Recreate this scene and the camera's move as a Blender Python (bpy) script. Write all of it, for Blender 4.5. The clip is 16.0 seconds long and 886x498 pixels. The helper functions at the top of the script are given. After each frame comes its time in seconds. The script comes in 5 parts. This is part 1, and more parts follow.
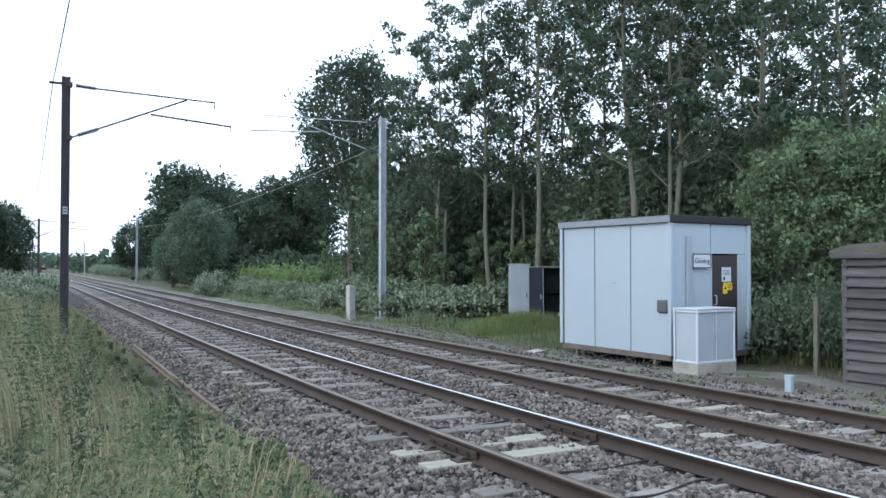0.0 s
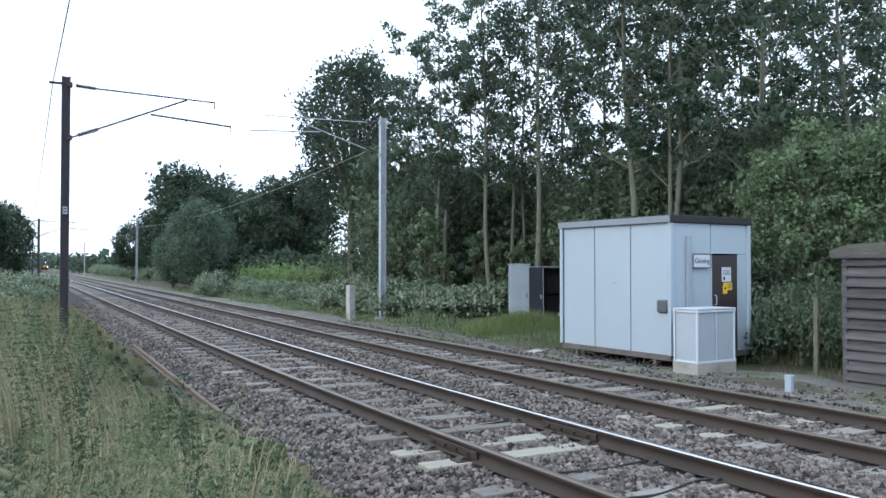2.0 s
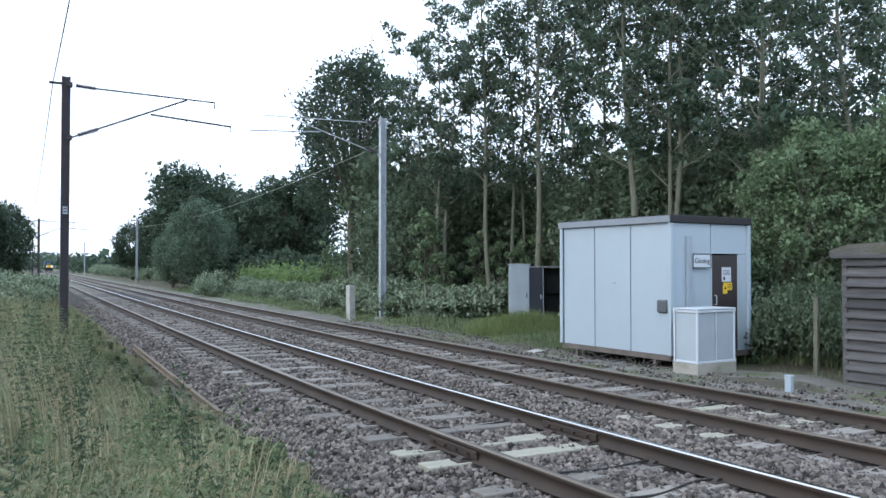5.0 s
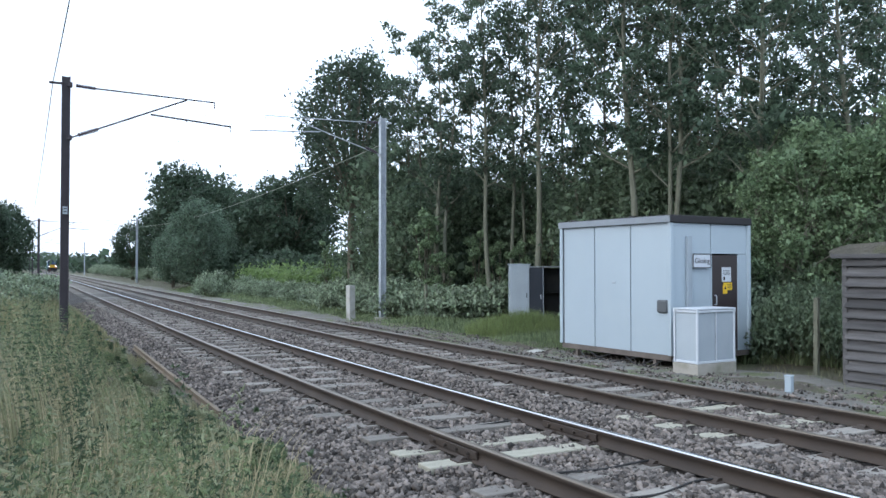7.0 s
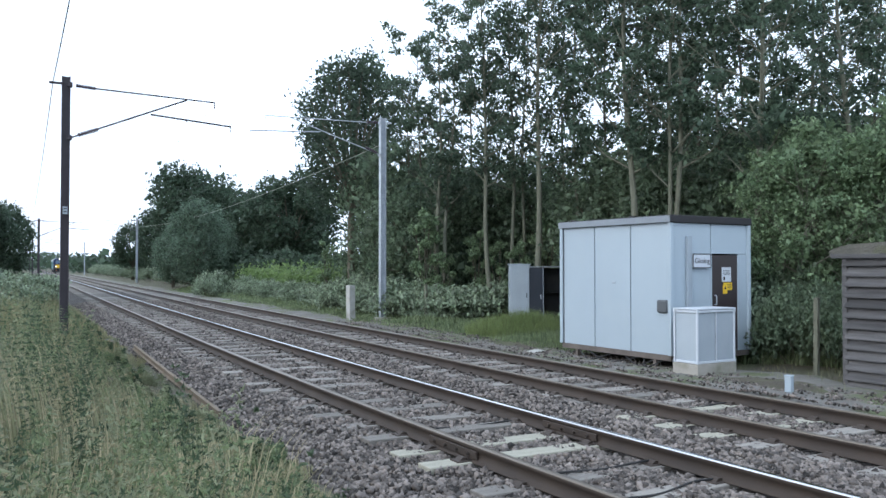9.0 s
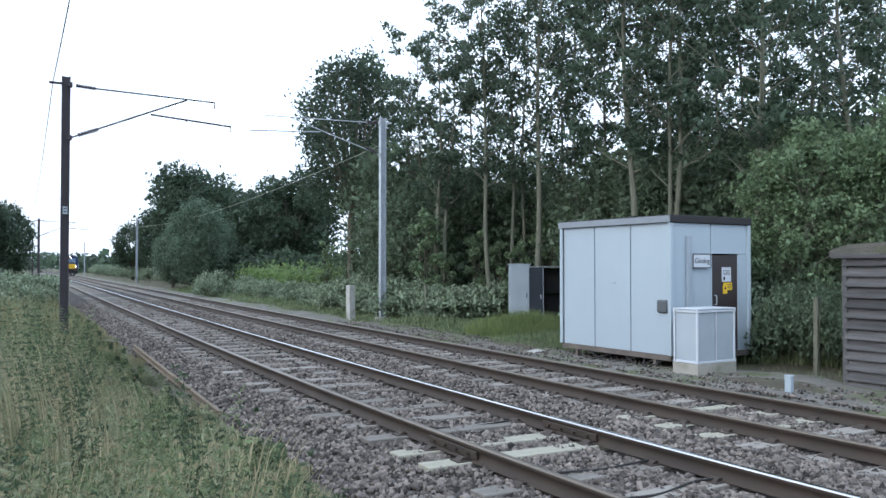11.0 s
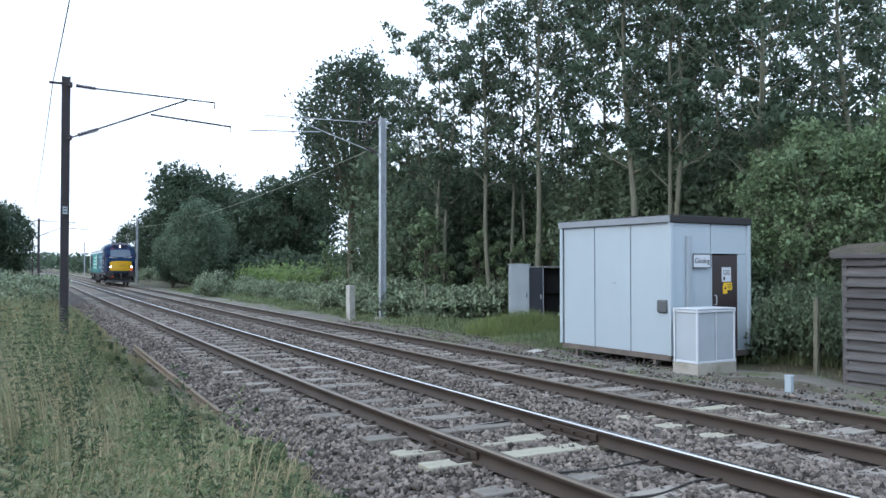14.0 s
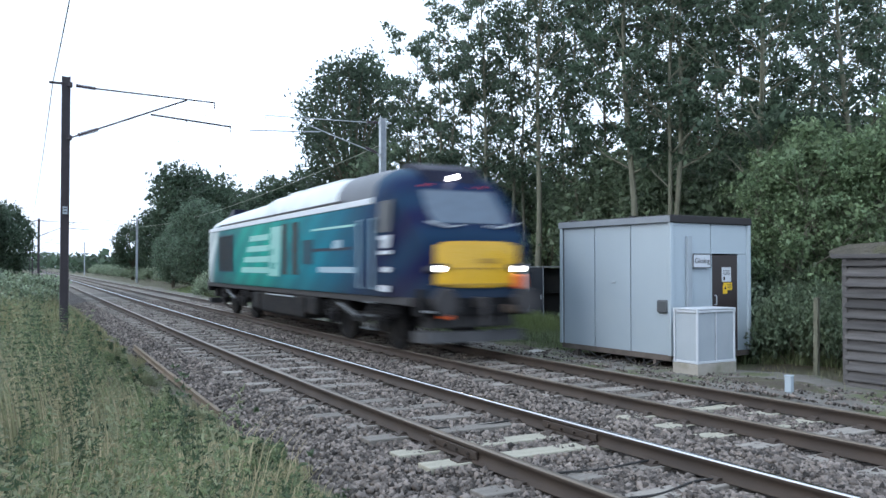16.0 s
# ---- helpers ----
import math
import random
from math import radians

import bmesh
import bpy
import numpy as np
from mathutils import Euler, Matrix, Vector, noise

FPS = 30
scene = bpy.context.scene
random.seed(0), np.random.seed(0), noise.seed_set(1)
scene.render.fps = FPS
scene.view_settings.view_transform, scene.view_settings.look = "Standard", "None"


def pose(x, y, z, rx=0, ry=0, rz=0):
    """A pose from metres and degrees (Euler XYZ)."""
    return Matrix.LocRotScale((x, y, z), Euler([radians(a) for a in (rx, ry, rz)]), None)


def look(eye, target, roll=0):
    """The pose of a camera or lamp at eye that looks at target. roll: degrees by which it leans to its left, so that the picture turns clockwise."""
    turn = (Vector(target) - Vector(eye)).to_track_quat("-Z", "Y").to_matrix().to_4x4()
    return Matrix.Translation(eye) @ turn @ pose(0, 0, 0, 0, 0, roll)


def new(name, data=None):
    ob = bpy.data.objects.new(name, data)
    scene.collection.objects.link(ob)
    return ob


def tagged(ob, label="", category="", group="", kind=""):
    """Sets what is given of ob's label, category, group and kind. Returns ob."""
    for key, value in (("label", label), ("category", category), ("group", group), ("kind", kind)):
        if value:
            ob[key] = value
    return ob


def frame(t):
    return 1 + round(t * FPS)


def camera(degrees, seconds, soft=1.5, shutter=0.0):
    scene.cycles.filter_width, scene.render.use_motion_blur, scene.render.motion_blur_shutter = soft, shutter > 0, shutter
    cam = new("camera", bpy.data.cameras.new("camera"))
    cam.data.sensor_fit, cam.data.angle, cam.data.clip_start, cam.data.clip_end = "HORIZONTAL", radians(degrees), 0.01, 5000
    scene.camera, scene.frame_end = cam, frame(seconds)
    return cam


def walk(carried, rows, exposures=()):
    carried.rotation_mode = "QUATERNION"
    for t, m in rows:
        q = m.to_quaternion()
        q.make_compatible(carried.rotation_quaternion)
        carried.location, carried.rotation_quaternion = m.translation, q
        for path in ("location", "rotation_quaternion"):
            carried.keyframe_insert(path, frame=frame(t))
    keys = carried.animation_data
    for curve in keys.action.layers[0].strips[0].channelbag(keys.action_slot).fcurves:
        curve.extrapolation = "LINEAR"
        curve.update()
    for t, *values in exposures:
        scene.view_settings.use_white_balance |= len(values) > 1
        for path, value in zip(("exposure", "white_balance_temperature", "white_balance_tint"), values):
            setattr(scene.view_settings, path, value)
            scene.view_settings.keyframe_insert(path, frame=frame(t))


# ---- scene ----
cam = camera(57.67, 16.0, soft=1.5, shutter=0.5)
EYE = (0.0, 0.0, 1.692)
YAW, PITCH = 0.5605, 0.0217
AIM = (EYE[0] + math.sin(YAW) * math.cos(PITCH), EYE[1] + math.cos(YAW) * math.cos(PITCH), EYE[2] + math.sin(PITCH))
walk(cam, [(0.0, look(EYE, AIM)), (16.0, look(EYE, AIM))])

# ---- world, sun, exposure ----
world = bpy.data.worlds.new("world")
scene.world = world
world.use_nodes = True
wn, wl = world.node_tree.nodes, world.node_tree.links
wn.clear()
w_out = wn.new("ShaderNodeOutputWorld")
w_bg = wn.new("ShaderNodeBackground")
w_sky = wn.new("ShaderNodeTexSky")
w_sky.sky_type = "NISHITA"
w_sky.sun_disc = False
w_sky.sun_elevation = radians(24)
w_sky.sun_rotation = radians(-75)
w_sky.dust_density = 4.0
w_sky.air_density = 1.0
# thin bright cloud over the whole sky, broken towards the zenith
w_co = wn.new("ShaderNodeTexCoord")
w_no = wn.new("ShaderNodeTexNoise")
w_no.inputs["Scale"].default_value = 2.2
w_no.inputs["Detail"].default_value = 6.0
w_rp = wn.new("ShaderNodeValToRGB")
w_rp.color_ramp.elements[0].position, w_rp.color_ramp.elements[0].color = 0.34, (0.55, 0.55, 0.55, 1)
w_rp.color_ramp.elements[1].position, w_rp.color_ramp.elements[1].color = 0.56, (0.95, 0.95, 0.95, 1)
w_mx = wn.new("ShaderNodeMix")
w_mx.data_type = "RGBA"
w_mx.inputs[7].default_value = (9.2, 11.0, 13.5, 1)
wl.new(w_co.outputs["Generated"], w_no.inputs["Vector"])
wl.new(w_no.outputs["Fac"], w_rp.inputs["Fac"])
wl.new(w_rp.outputs["Color"], w_mx.inputs[0])
wl.new(w_sky.outputs["Color"], w_mx.inputs[6])
wl.new(w_mx.outputs[2], w_bg.inputs["Color"])
w_bg.inputs["Strength"].default_value = 0.13
wl.new(w_bg.outputs["Background"], w_out.inputs["Surface"])

sun_data = bpy.data.lights.new("sun", "SUN")
sun_data.energy, sun_data.angle, sun_data.color = 0.7, radians(16), (1.0, 0.97, 0.92)
sun = new("sun", sun_data)
sun.matrix_world = look((-30, -8, 14), (0, 0, 0))
scene.view_settings.exposure = 0.55


# ---- small tools ----
def mix_rgb(nt, a, b, fac):
    n = nt.nodes.new("ShaderNodeMix")
    n.data_type = "RGBA"
    for sock, v in ((6, a), (7, b), (0, fac)):
        if isinstance(v, tuple):
            n.inputs[sock].default_value = (*v, 1)
        elif isinstance(v, (int, float)):
            n.inputs[sock].default_value = v
        else:
            nt.links.new(v, n.inputs[sock])
    return n.outputs[2]


def noise_fac(nt, vec, scale, detail=4.0, lo=0.3, hi=0.7, stretch=None):
    if stretch:
        mp = nt.nodes.new("ShaderNodeMapping")
        mp.inputs["Scale"].default_value = stretch
        nt.links.new(vec, mp.inputs["Vector"])
        vec = mp.outputs["Vector"]
    n = nt.nodes.new("ShaderNodeTexNoise")
    n.inputs["Scale"].default_value = scale
    n.inputs["Detail"].default_value = detail
    nt.links.new(vec, n.inputs["Vector"])
    r = nt.nodes.new("ShaderNodeMapRange")
    r.inputs["From Min"].default_value, r.inputs["From Max"].default_value = lo, hi
    nt.links.new(n.outputs["Fac"], r.inputs["Value"])
    return r.outputs["Result"]


def mat(name, col, col2=None, rough=0.7, metal=0.0, scale=3.0, fine=40.0, bump=0.2, dist=0.01, stretch=None, rnd="", rnd_amt=0.25,
        dirt=None, dirt_scale=1.2, dirt_lo=0.5, dirt_hi=0.75, spec=0.4, trans=0.0, coat=0.0):
    """Two-scale procedural surface: broad mottling, fine grain, optional dirt patches and per-piece variation."""
    m = bpy.data.materials.new(name)
    m.use_nodes = True
    nt = m.node_tree
    b = nt.nodes["Principled BSDF"]
    tc = nt.nodes.new("ShaderNodeTexCoord")
    vec = tc.outputs["Object"]
    col2 = col2 or tuple(c * 0.7 for c in col)
    broad = noise_fac(nt, vec, scale, 4, stretch=stretch)
    grain = noise_fac(nt, vec, fine, 3, 0.25, 0.75, stretch=stretch)
    c = mix_rgb(nt, col, col2, broad)
    c = mix_rgb(nt, c, mix_rgb(nt, tuple(x * 0.75 for x in col2), tuple(min(1, x * 1.15) for x in col), grain), 0.35)
    if dirt:
        c = mix_rgb(nt, c, dirt, noise_fac(nt, vec, dirt_scale, 6, dirt_lo, dirt_hi))
    if rnd:
        if rnd == "island":
            src = nt.nodes.new("ShaderNodeNewGeometry").outputs["Random Per Island"]
        else:
            src = nt.nodes.new("ShaderNodeObjectInfo").outputs["Random"]
        r = nt.nodes.new("ShaderNodeMapRange")
        r.inputs["To Min"].default_value, r.inputs["To Max"].default_value = 1 - rnd_amt, 1 + rnd_amt
        nt.links.new(src, r.inputs["Value"])
        hs = nt.nodes.new("ShaderNodeHueSaturation")
        nt.links.new(r.outputs["Result"], hs.inputs["Value"])
        nt.links.new(c, hs.inputs["Color"])
        c = hs.outputs["Color"]
    nt.links.new(c, b.inputs["Base Color"])
    b.inputs["Metallic"].default_value = metal
    rr = nt.nodes.new("ShaderNodeMapRange")
    rr.inputs["To Min"].default_value, rr.inputs["To Max"].default_value = max(0.02, rough - 0.08), min(1, rough + 0.08)
    nt.links.new(grain, rr.inputs["Value"])
    nt.links.new(rr.outputs["Result"], b.inputs["Roughness"])
    b.inputs["Specular IOR Level"].default_value = spec
    b.inputs["Coat Weight"].default_value = coat
    if bump:
        bp = nt.nodes.new("ShaderNodeBump")
        bp.inputs["Strength"].default_value, bp.inputs["Distance"].default_value = bump, dist
        nt.links.new(grain, bp.inputs["Height"])
        nt.links.new(bp.outputs["Normal"], b.inputs["Normal"])
    if trans:
        # light through thin leaves
        t = nt.nodes.new("ShaderNodeBsdfTranslucent")
        nt.links.new(c, t.inputs["Color"])
        ms = nt.nodes.new("ShaderNodeMixShader")
        ms.inputs[0].default_value = trans
        nt.links.new(b.outputs[0], ms.inputs[1])
        nt.links.new(t.outputs[0], ms.inputs[2])
        nt.links.new(ms.outputs[0], nt.nodes["Material Output"].inputs["Surface"])
    return m


def glow(name, col, strength):
    m = bpy.data.materials.new(name)
    m.use_nodes = True
    b = m.node_tree.nodes["Principled BSDF"]
    b.inputs["Base Color"].default_value = (*col, 1)
    b.inputs["Emission Color"].default_value = (*col, 1)
    b.inputs["Emission Strength"].default_value = strength
    return m


def add_box(bm, c, s, bevel=0.0, m=None):
    """A box round c of size s, with bevelled edges; m moves it afterwards."""
    made = bmesh.ops.create_cube(bm, size=1.0, matrix=Matrix.Translation(c) @ Matrix.Diagonal((*s, 1)))
    vs = made["verts"]
    if bevel:
        es = list({e for v in vs for e in v.link_edges})
        made = bmesh.ops.bevel(bm, geom=es, offset=bevel, segments=2, affect="EDGES", profile=0.5)
        vs = made["verts"]
    if m is not None:
        bmesh.ops.transform(bm, matrix=m, verts=list({v for v in vs}))
    return bm


def add_rod(bm, a, b, r1, r2=None, seg=10, caps=True):
    """A round bar from a to b."""
    a, b = Vector(a), Vector(b)
    d = b - a
    m = Matrix.Translation((a + b) / 2) @ d.to_track_quat("Z", "Y").to_matrix().to_4x4()
    bmesh.ops.create_cone(bm, cap_ends=caps, segments=seg, radius1=r1, radius2=r1 if r2 is None else r2, depth=d.length, matrix=m)
    return bm


def add_prism(bm, outline, axis, lo, hi):
    """Extrudes a closed outline of (a, b) along x, y or z between lo and hi."""
    def at(a, b, c):
        return {"x": (c, a, b), "y": (a, c, b), "z": (a, b, c)}[axis]
    v0 = [bm.verts.new(at(a, b, lo)) for a, b in outline]
    v1 = [bm.verts.new(at(a, b, hi)) for a, b in outline]
    n = len(outline)
    fs = [bm.faces.new(v0), bm.faces.new(list(reversed(v1)))]
    for i in range(n):
        fs.append(bm.faces.new((v0[i], v1[i], v1[(i + 1) % n], v0[(i + 1) % n])))
    bmesh.ops.recalc_face_normals(bm, faces=fs)
    return bm


def mesh_of(name, bm, material, smooth=False):
    me = bpy.data.meshes.new(name)
    bm.to_mesh(me)
    bm.free()
    for mm in (material if isinstance(material, (list, tuple)) else [material]):
        me.materials.append(mm)
    if smooth:
        me.polygons.foreach_set("use_smooth", [True] * len(me.polygons))
    return me


def part(name, bm, material, parent=None, label="", at=None, smooth=False):
    """Links a bmesh as one mesh object under a thing or a part."""
    ob = new(name, mesh_of(name, bm, material, smooth) if isinstance(bm, bmesh.types.BMesh) else bm)
    if parent is not None:
        ob.parent = parent
    if at is not None:
        ob.matrix_basis = at
    if label:
        ob["label"] = label
    return ob


def raw(name, verts, faces, material, smooth=False):
    """A mesh from numpy arrays: verts (n, 3), faces (m, k)."""
    me = bpy.data.meshes.new(name)
    verts, faces = np.asarray(verts, np.float32), np.asarray(faces, np.int32)
    k = faces.shape[1]
    me.vertices.add(len(verts))
    me.vertices.foreach_set("co", verts.ravel())
    me.loops.add(faces.size)
    me.loops.foreach_set("vertex_index", faces.ravel())
    me.polygons.add(len(faces))
    me.polygons.foreach_set("loop_start", np.arange(0, faces.size, k, dtype=np.int32))
    me.polygons.foreach_set("loop_total", np.full(len(faces), k, np.int32))
    if smooth:
        me.polygons.foreach_set("use_smooth", np.ones(len(faces), bool))
    me.update(calc_edges=True)
    me.materials.append(material)
    return me


# the line of the railway: lateral shift and slope at y metres ahead
def bend(y):
    y = np.maximum(np.asarray(y, float), 0.0)
    return 0.081435 * 11.066 * (np.logaddexp(y / 11.066, -y / 11.066) - math.log(2))


def slope(y):
    return 0.081435 * math.tanh(max(y, 0.0) / 11.066)


def on_line(u, y, z=0.0):
    """A pose beside the track: u metres across from the camera's line, turned along the rails."""
    return pose(u + float(bend(y)), y, z, 0, 0, -math.degrees(math.atan(slope(y))))


NEAR, FAR = 4.956, 8.195
rng = np.random.default_rng(7)

# ---- materials ----
M_soil = mat("soil_and_grass", (0.075, 0.092, 0.042), (0.12, 0.105, 0.075), 0.95, scale=0.8, fine=30, bump=0.8, dist=0.04, dirt=(0.085, 0.075, 0.058), dirt_scale=1.6, dirt_lo=0.45, dirt_hi=0.6)
M_ballast = mat("ballast_bed", (0.070, 0.061, 0.055), (0.032, 0.028, 0.026), 0.9, scale=9, fine=26, bump=1.0, dist=0.04)
M_stone = mat("granite_ballast", (0.172, 0.150, 0.136), (0.066, 0.057, 0.053), 0.85, scale=4, fine=60, bump=0.4, dist=0.004, rnd="island", rnd_amt=0.85)
M_gravel = mat("trodden_gravel", (0.20, 0.19, 0.178), (0.095, 0.092, 0.082), 0.95, scale=1.3, fine=45, bump=0.7, dist=0.012, dirt=(0.10, 0.115, 0.06), dirt_scale=1.1, dirt_lo=0.48, dirt_hi=0.62)
M_rust = mat("rail_rust", (0.050, 0.036, 0.028), (0.028, 0.022, 0.019), 0.75, scale=2, fine=50, bump=0.3, dist=0.004)
M_frame = mat("stained_frame_steel", (0.15, 0.128, 0.115), (0.075, 0.064, 0.058), 0.8, scale=3, fine=60, bump=0.4, dist=0.004)
M_rusty = mat("old_rust", (0.12, 0.085, 0.062), (0.06, 0.046, 0.038), 0.85, scale=3, fine=60, bump=0.5, dist=0.005)
M_steel = mat("polished_rail_head", (0.64, 0.64, 0.67), (0.42, 0.40, 0.39), 0.19, metal=1.0, scale=1.2, fine=30, bump=0.05, dist=0.001, stretch=(6, 0.15, 1))
M_dullsteel = mat("worn_rail_head", (0.21, 0.18, 0.15), (0.13, 0.11, 0.09), 0.45, metal=0.7, scale=1.2, fine=30, bump=0.05, dist=0.001, stretch=(6, 0.15, 1))
M_sleeper = mat("weathered_sleeper", (0.23, 0.215, 0.195), (0.14, 0.13, 0.12), 0.9, scale=5, fine=50, bump=0.5, dist=0.006, stretch=(0.4, 3, 3), rnd="object", rnd_amt=0.3)
M_pale = mat("pale_new_timber", (0.36, 0.35, 0.29), (0.27, 0.26, 0.21), 0.85, scale=5, fine=50, bump=0.4, dist=0.005, stretch=(0.4, 3, 3), rnd="object", rnd_amt=0.15)
M_panel = mat("white_grp_panel", (0.345, 0.412, 0.465), (0.305, 0.368, 0.42), 0.45, scale=0.7, fine=120, bump=0.05, dist=0.001, dirt=(0.34, 0.40, 0.44), dirt_scale=0.9, dirt_lo=0.55, dirt_hi=0.9)
M_grey = mat("grey_paint", (0.22, 0.25, 0.28), (0.17, 0.19, 0.22), 0.5, scale=1.5, fine=60, bump=0.1, dist=0.002)
M_galv = mat("galvanised_steel", (0.42, 0.46, 0.50), (0.30, 0.33, 0.37), 0.5, metal=0.35, scale=6, fine=30, bump=0.08, dist=0.002)
M_dark = mat("dark_steel", (0.035, 0.033, 0.036), (0.02, 0.02, 0.022), 0.6, scale=3, fine=60, bump=0.2, dist=0.003)
M_mast = mat("dark_brown_mast", (0.05, 0.04, 0.05), (0.03, 0.026, 0.03), 0.6, scale=3, fine=40, bump=0.2, dist=0.003)
M_black = mat("black_rubber", (0.012, 0.012, 0.013), (0.02, 0.02, 0.02), 0.7, scale=5, fine=80, bump=0.2, dist=0.003)
M_conc = mat("concrete", (0.36, 0.34, 0.31), (0.26, 0.25, 0.22), 0.9, scale=2, fine=60, bump=0.4, dist=0.004, dirt=(0.2, 0.2, 0.16), dirt_scale=3)
M_wood = mat("weathered_board", (0.105, 0.102, 0.104), (0.042, 0.041, 0.043), 0.9, scale=2, fine=24, bump=0.6, dist=0.006, stretch=(0.5, 8, 8), rnd="object", rnd_amt=0.4)
M_felt = mat("roof_felt", (0.028, 0.027, 0.032), (0.018, 0.018, 0.02), 0.8, scale=2, fine=90, bump=0.4, dist=0.003)
M_wire = mat("dull_wire", (0.09, 0.095, 0.09), (0.06, 0.065, 0.06), 0.6, scale=3, fine=40, bump=0)
M_bark = mat("bark", (0.13, 0.12, 0.09), (0.07, 0.065, 0.05), 0.95, scale=3, fine=18, bump=0.8, dist=0.02, stretch=(3, 3, 0.5))
M_bark_pale = mat("mossy_bark", (0.175, 0.178, 0.135), (0.10, 0.105, 0.08), 0.95, scale=3, fine=18, bump=0.8, dist=0.02, stretch=(3, 3, 0.5))


def leaf(name, a, b, amt=0.45, trans=0.45, rough=0.5, scale=0.35):
    return mat(name, a, b, rough, scale=scale, fine=5, bump=0, rnd="island", rnd_amt=amt, trans=trans, spec=0.3)


M_leaf_ash = leaf("leaf_ash", (0.094, 0.136, 0.090), (0.061, 0.097, 0.070))
M_leaf_oak = leaf("leaf_oak", (0.067, 0.102, 0.064), (0.045, 0.074, 0.052))
M_leaf_under = leaf("leaf_understorey", (0.150, 0.199, 0.125), (0.089, 0.132, 0.088), 0.5, scale=0.7)
M_leaf_light = leaf("leaf_light", (0.213, 0.293, 0.167), (0.129, 0.193, 0.111), 0.5, scale=0.9)
M_leaf_willow = leaf("leaf_willow", (0.123, 0.178, 0.125), (0.088, 0.133, 0.095))
M_bramble = leaf("leaf_bramble", (0.263, 0.319, 0.224), (0.134, 0.185, 0.118), 0.55, 0.25, 0.4, scale=0.9)
M_leaf_dark = leaf("leaf_hedge_dark", (0.069, 0.103, 0.063), (0.049, 0.076, 0.056))
M_grass = leaf("grass_blade", (0.182, 0.209, 0.108), (0.297, 0.270, 0.162), 0.4, scale=1.3)
M_straw = leaf("dry_straw", (0.40, 0.35, 0.22), (0.30, 0.26, 0.16), 0.3, scale=1.3)
M_weed_dark = leaf("weed_leaf_dark", (0.085, 0.127, 0.069), (0.049, 0.076, 0.044), 0.4, scale=1.5)
M_weed_pale = leaf("weed_leaf_pale", (0.32, 0.34, 0.215), (0.17, 0.20, 0.12), 0.3, scale=1.5)
M_weed = leaf("weed_leaf", (0.226, 0.276, 0.147), (0.107, 0.149, 0.080), 0.4, scale=1.5)
M_lush = leaf("lush_grass_blade", (0.215, 0.265, 0.108), (0.161, 0.212, 0.088), 0.35)
M_crop = leaf("bright_field_plants", (0.17, 0.25, 0.09), (0.12, 0.18, 0.07), 0.3)

# ---- ground, ballast and tracks ----
def ground_z(u, y):
    """Height of the ground across the line: bank on the near side, level verge on the far side."""
    z = np.interp(u, [-400, -30, -8, -3, 0.5, 2.0, 2.8, 3.4, 10.2, 11.5, 16, 40, 400], [0.2, 0.2, 0.35, 0.25, 0.05, -0.12, -0.30, -0.42, -0.42, -0.30, -0.32, -0.35, -0.35])
    far = np.clip((np.abs(u) - 30) / 60, 0, 1)
    return z + (0.05 * np.sin(u * 1.3 + y * 0.7) + 0.04 * np.sin(y * 1.7 - u * 0.6)) * (1 - far) * np.where((u > 2.2) & (u < 11.2), 0.2, 1)


def grid_mesh(name, us, ys, zf, material):
    U, Y = np.meshgrid(us, ys)
    Z = zf(U, Y)
    X = U + bend(Y)
    v = np.stack([X, Y, Z], -1).reshape(-1, 3)
    n = len(us)
    i = np.arange((len(ys) - 1) * (n - 1))
    a = i // (n - 1) * n + i % (n - 1)
    f = np.stack([a, a + 1, a + n + 1, a + n], -1)
    return raw(name, v, f, material, True)


g_us = np.concatenate([[-2500, -900, -300, -100, -50, -30, -20], np.arange(-14, 20, 0.5), [22, 26, 32, 45, 70, 120, 300, 900, 2500]])
g_ys = np.concatenate([[-600, -200, -80, -40, -20], np.arange(-10, 50, 0.8), np.arange(52, 120, 5), [130, 150, 180, 240, 320, 450, 600, 900, 1500, 3000]])
tagged(new("ground", grid_mesh("ground", g_us, g_ys, ground_z, M_soil)), "rough grassy earth beside the railway", "ground", kind="structure")


def ballast_z(u, y):
    z = np.interp(u, [2.3, 2.9, 3.5, 4.0, 6.0, 6.6, 7.2, 9.2, 9.8, 10.6], [-0.46, -0.27, -0.20, -0.185, -0.185, -0.15, -0.185, -0.185, -0.25, -0.44])
    return z + 0.022 * np.sin(u * 7 + 3 * np.sin(y * 2.1)) * np.sin(y * 5.3 + u) - 0.01


b_us = np.arange(2.3, 10.61, 0.09)
b_ys = np.concatenate([np.arange(-30, 2, 2.0), np.arange(2, 30, 0.11), np.arange(30, 70, 0.6), np.arange(72, 600, 8.0)])
tagged(new("ballast_bed", grid_mesh("ballast_bed", b_us, b_ys, ballast_z, M_ballast)), "grey-brown crushed stone ballast under both tracks", "ballast", kind="structure")

# trodden gravel strip between the far line and the verge
c_us = np.concatenate([[10.1, 10.3], np.arange(10.6, 13.5, 0.1)])
c_ys = np.concatenate([np.arange(-20, 2, 2.0), np.arange(2, 26, 0.15), np.arange(26, 70, 1.0), np.arange(72, 300, 8.0)])


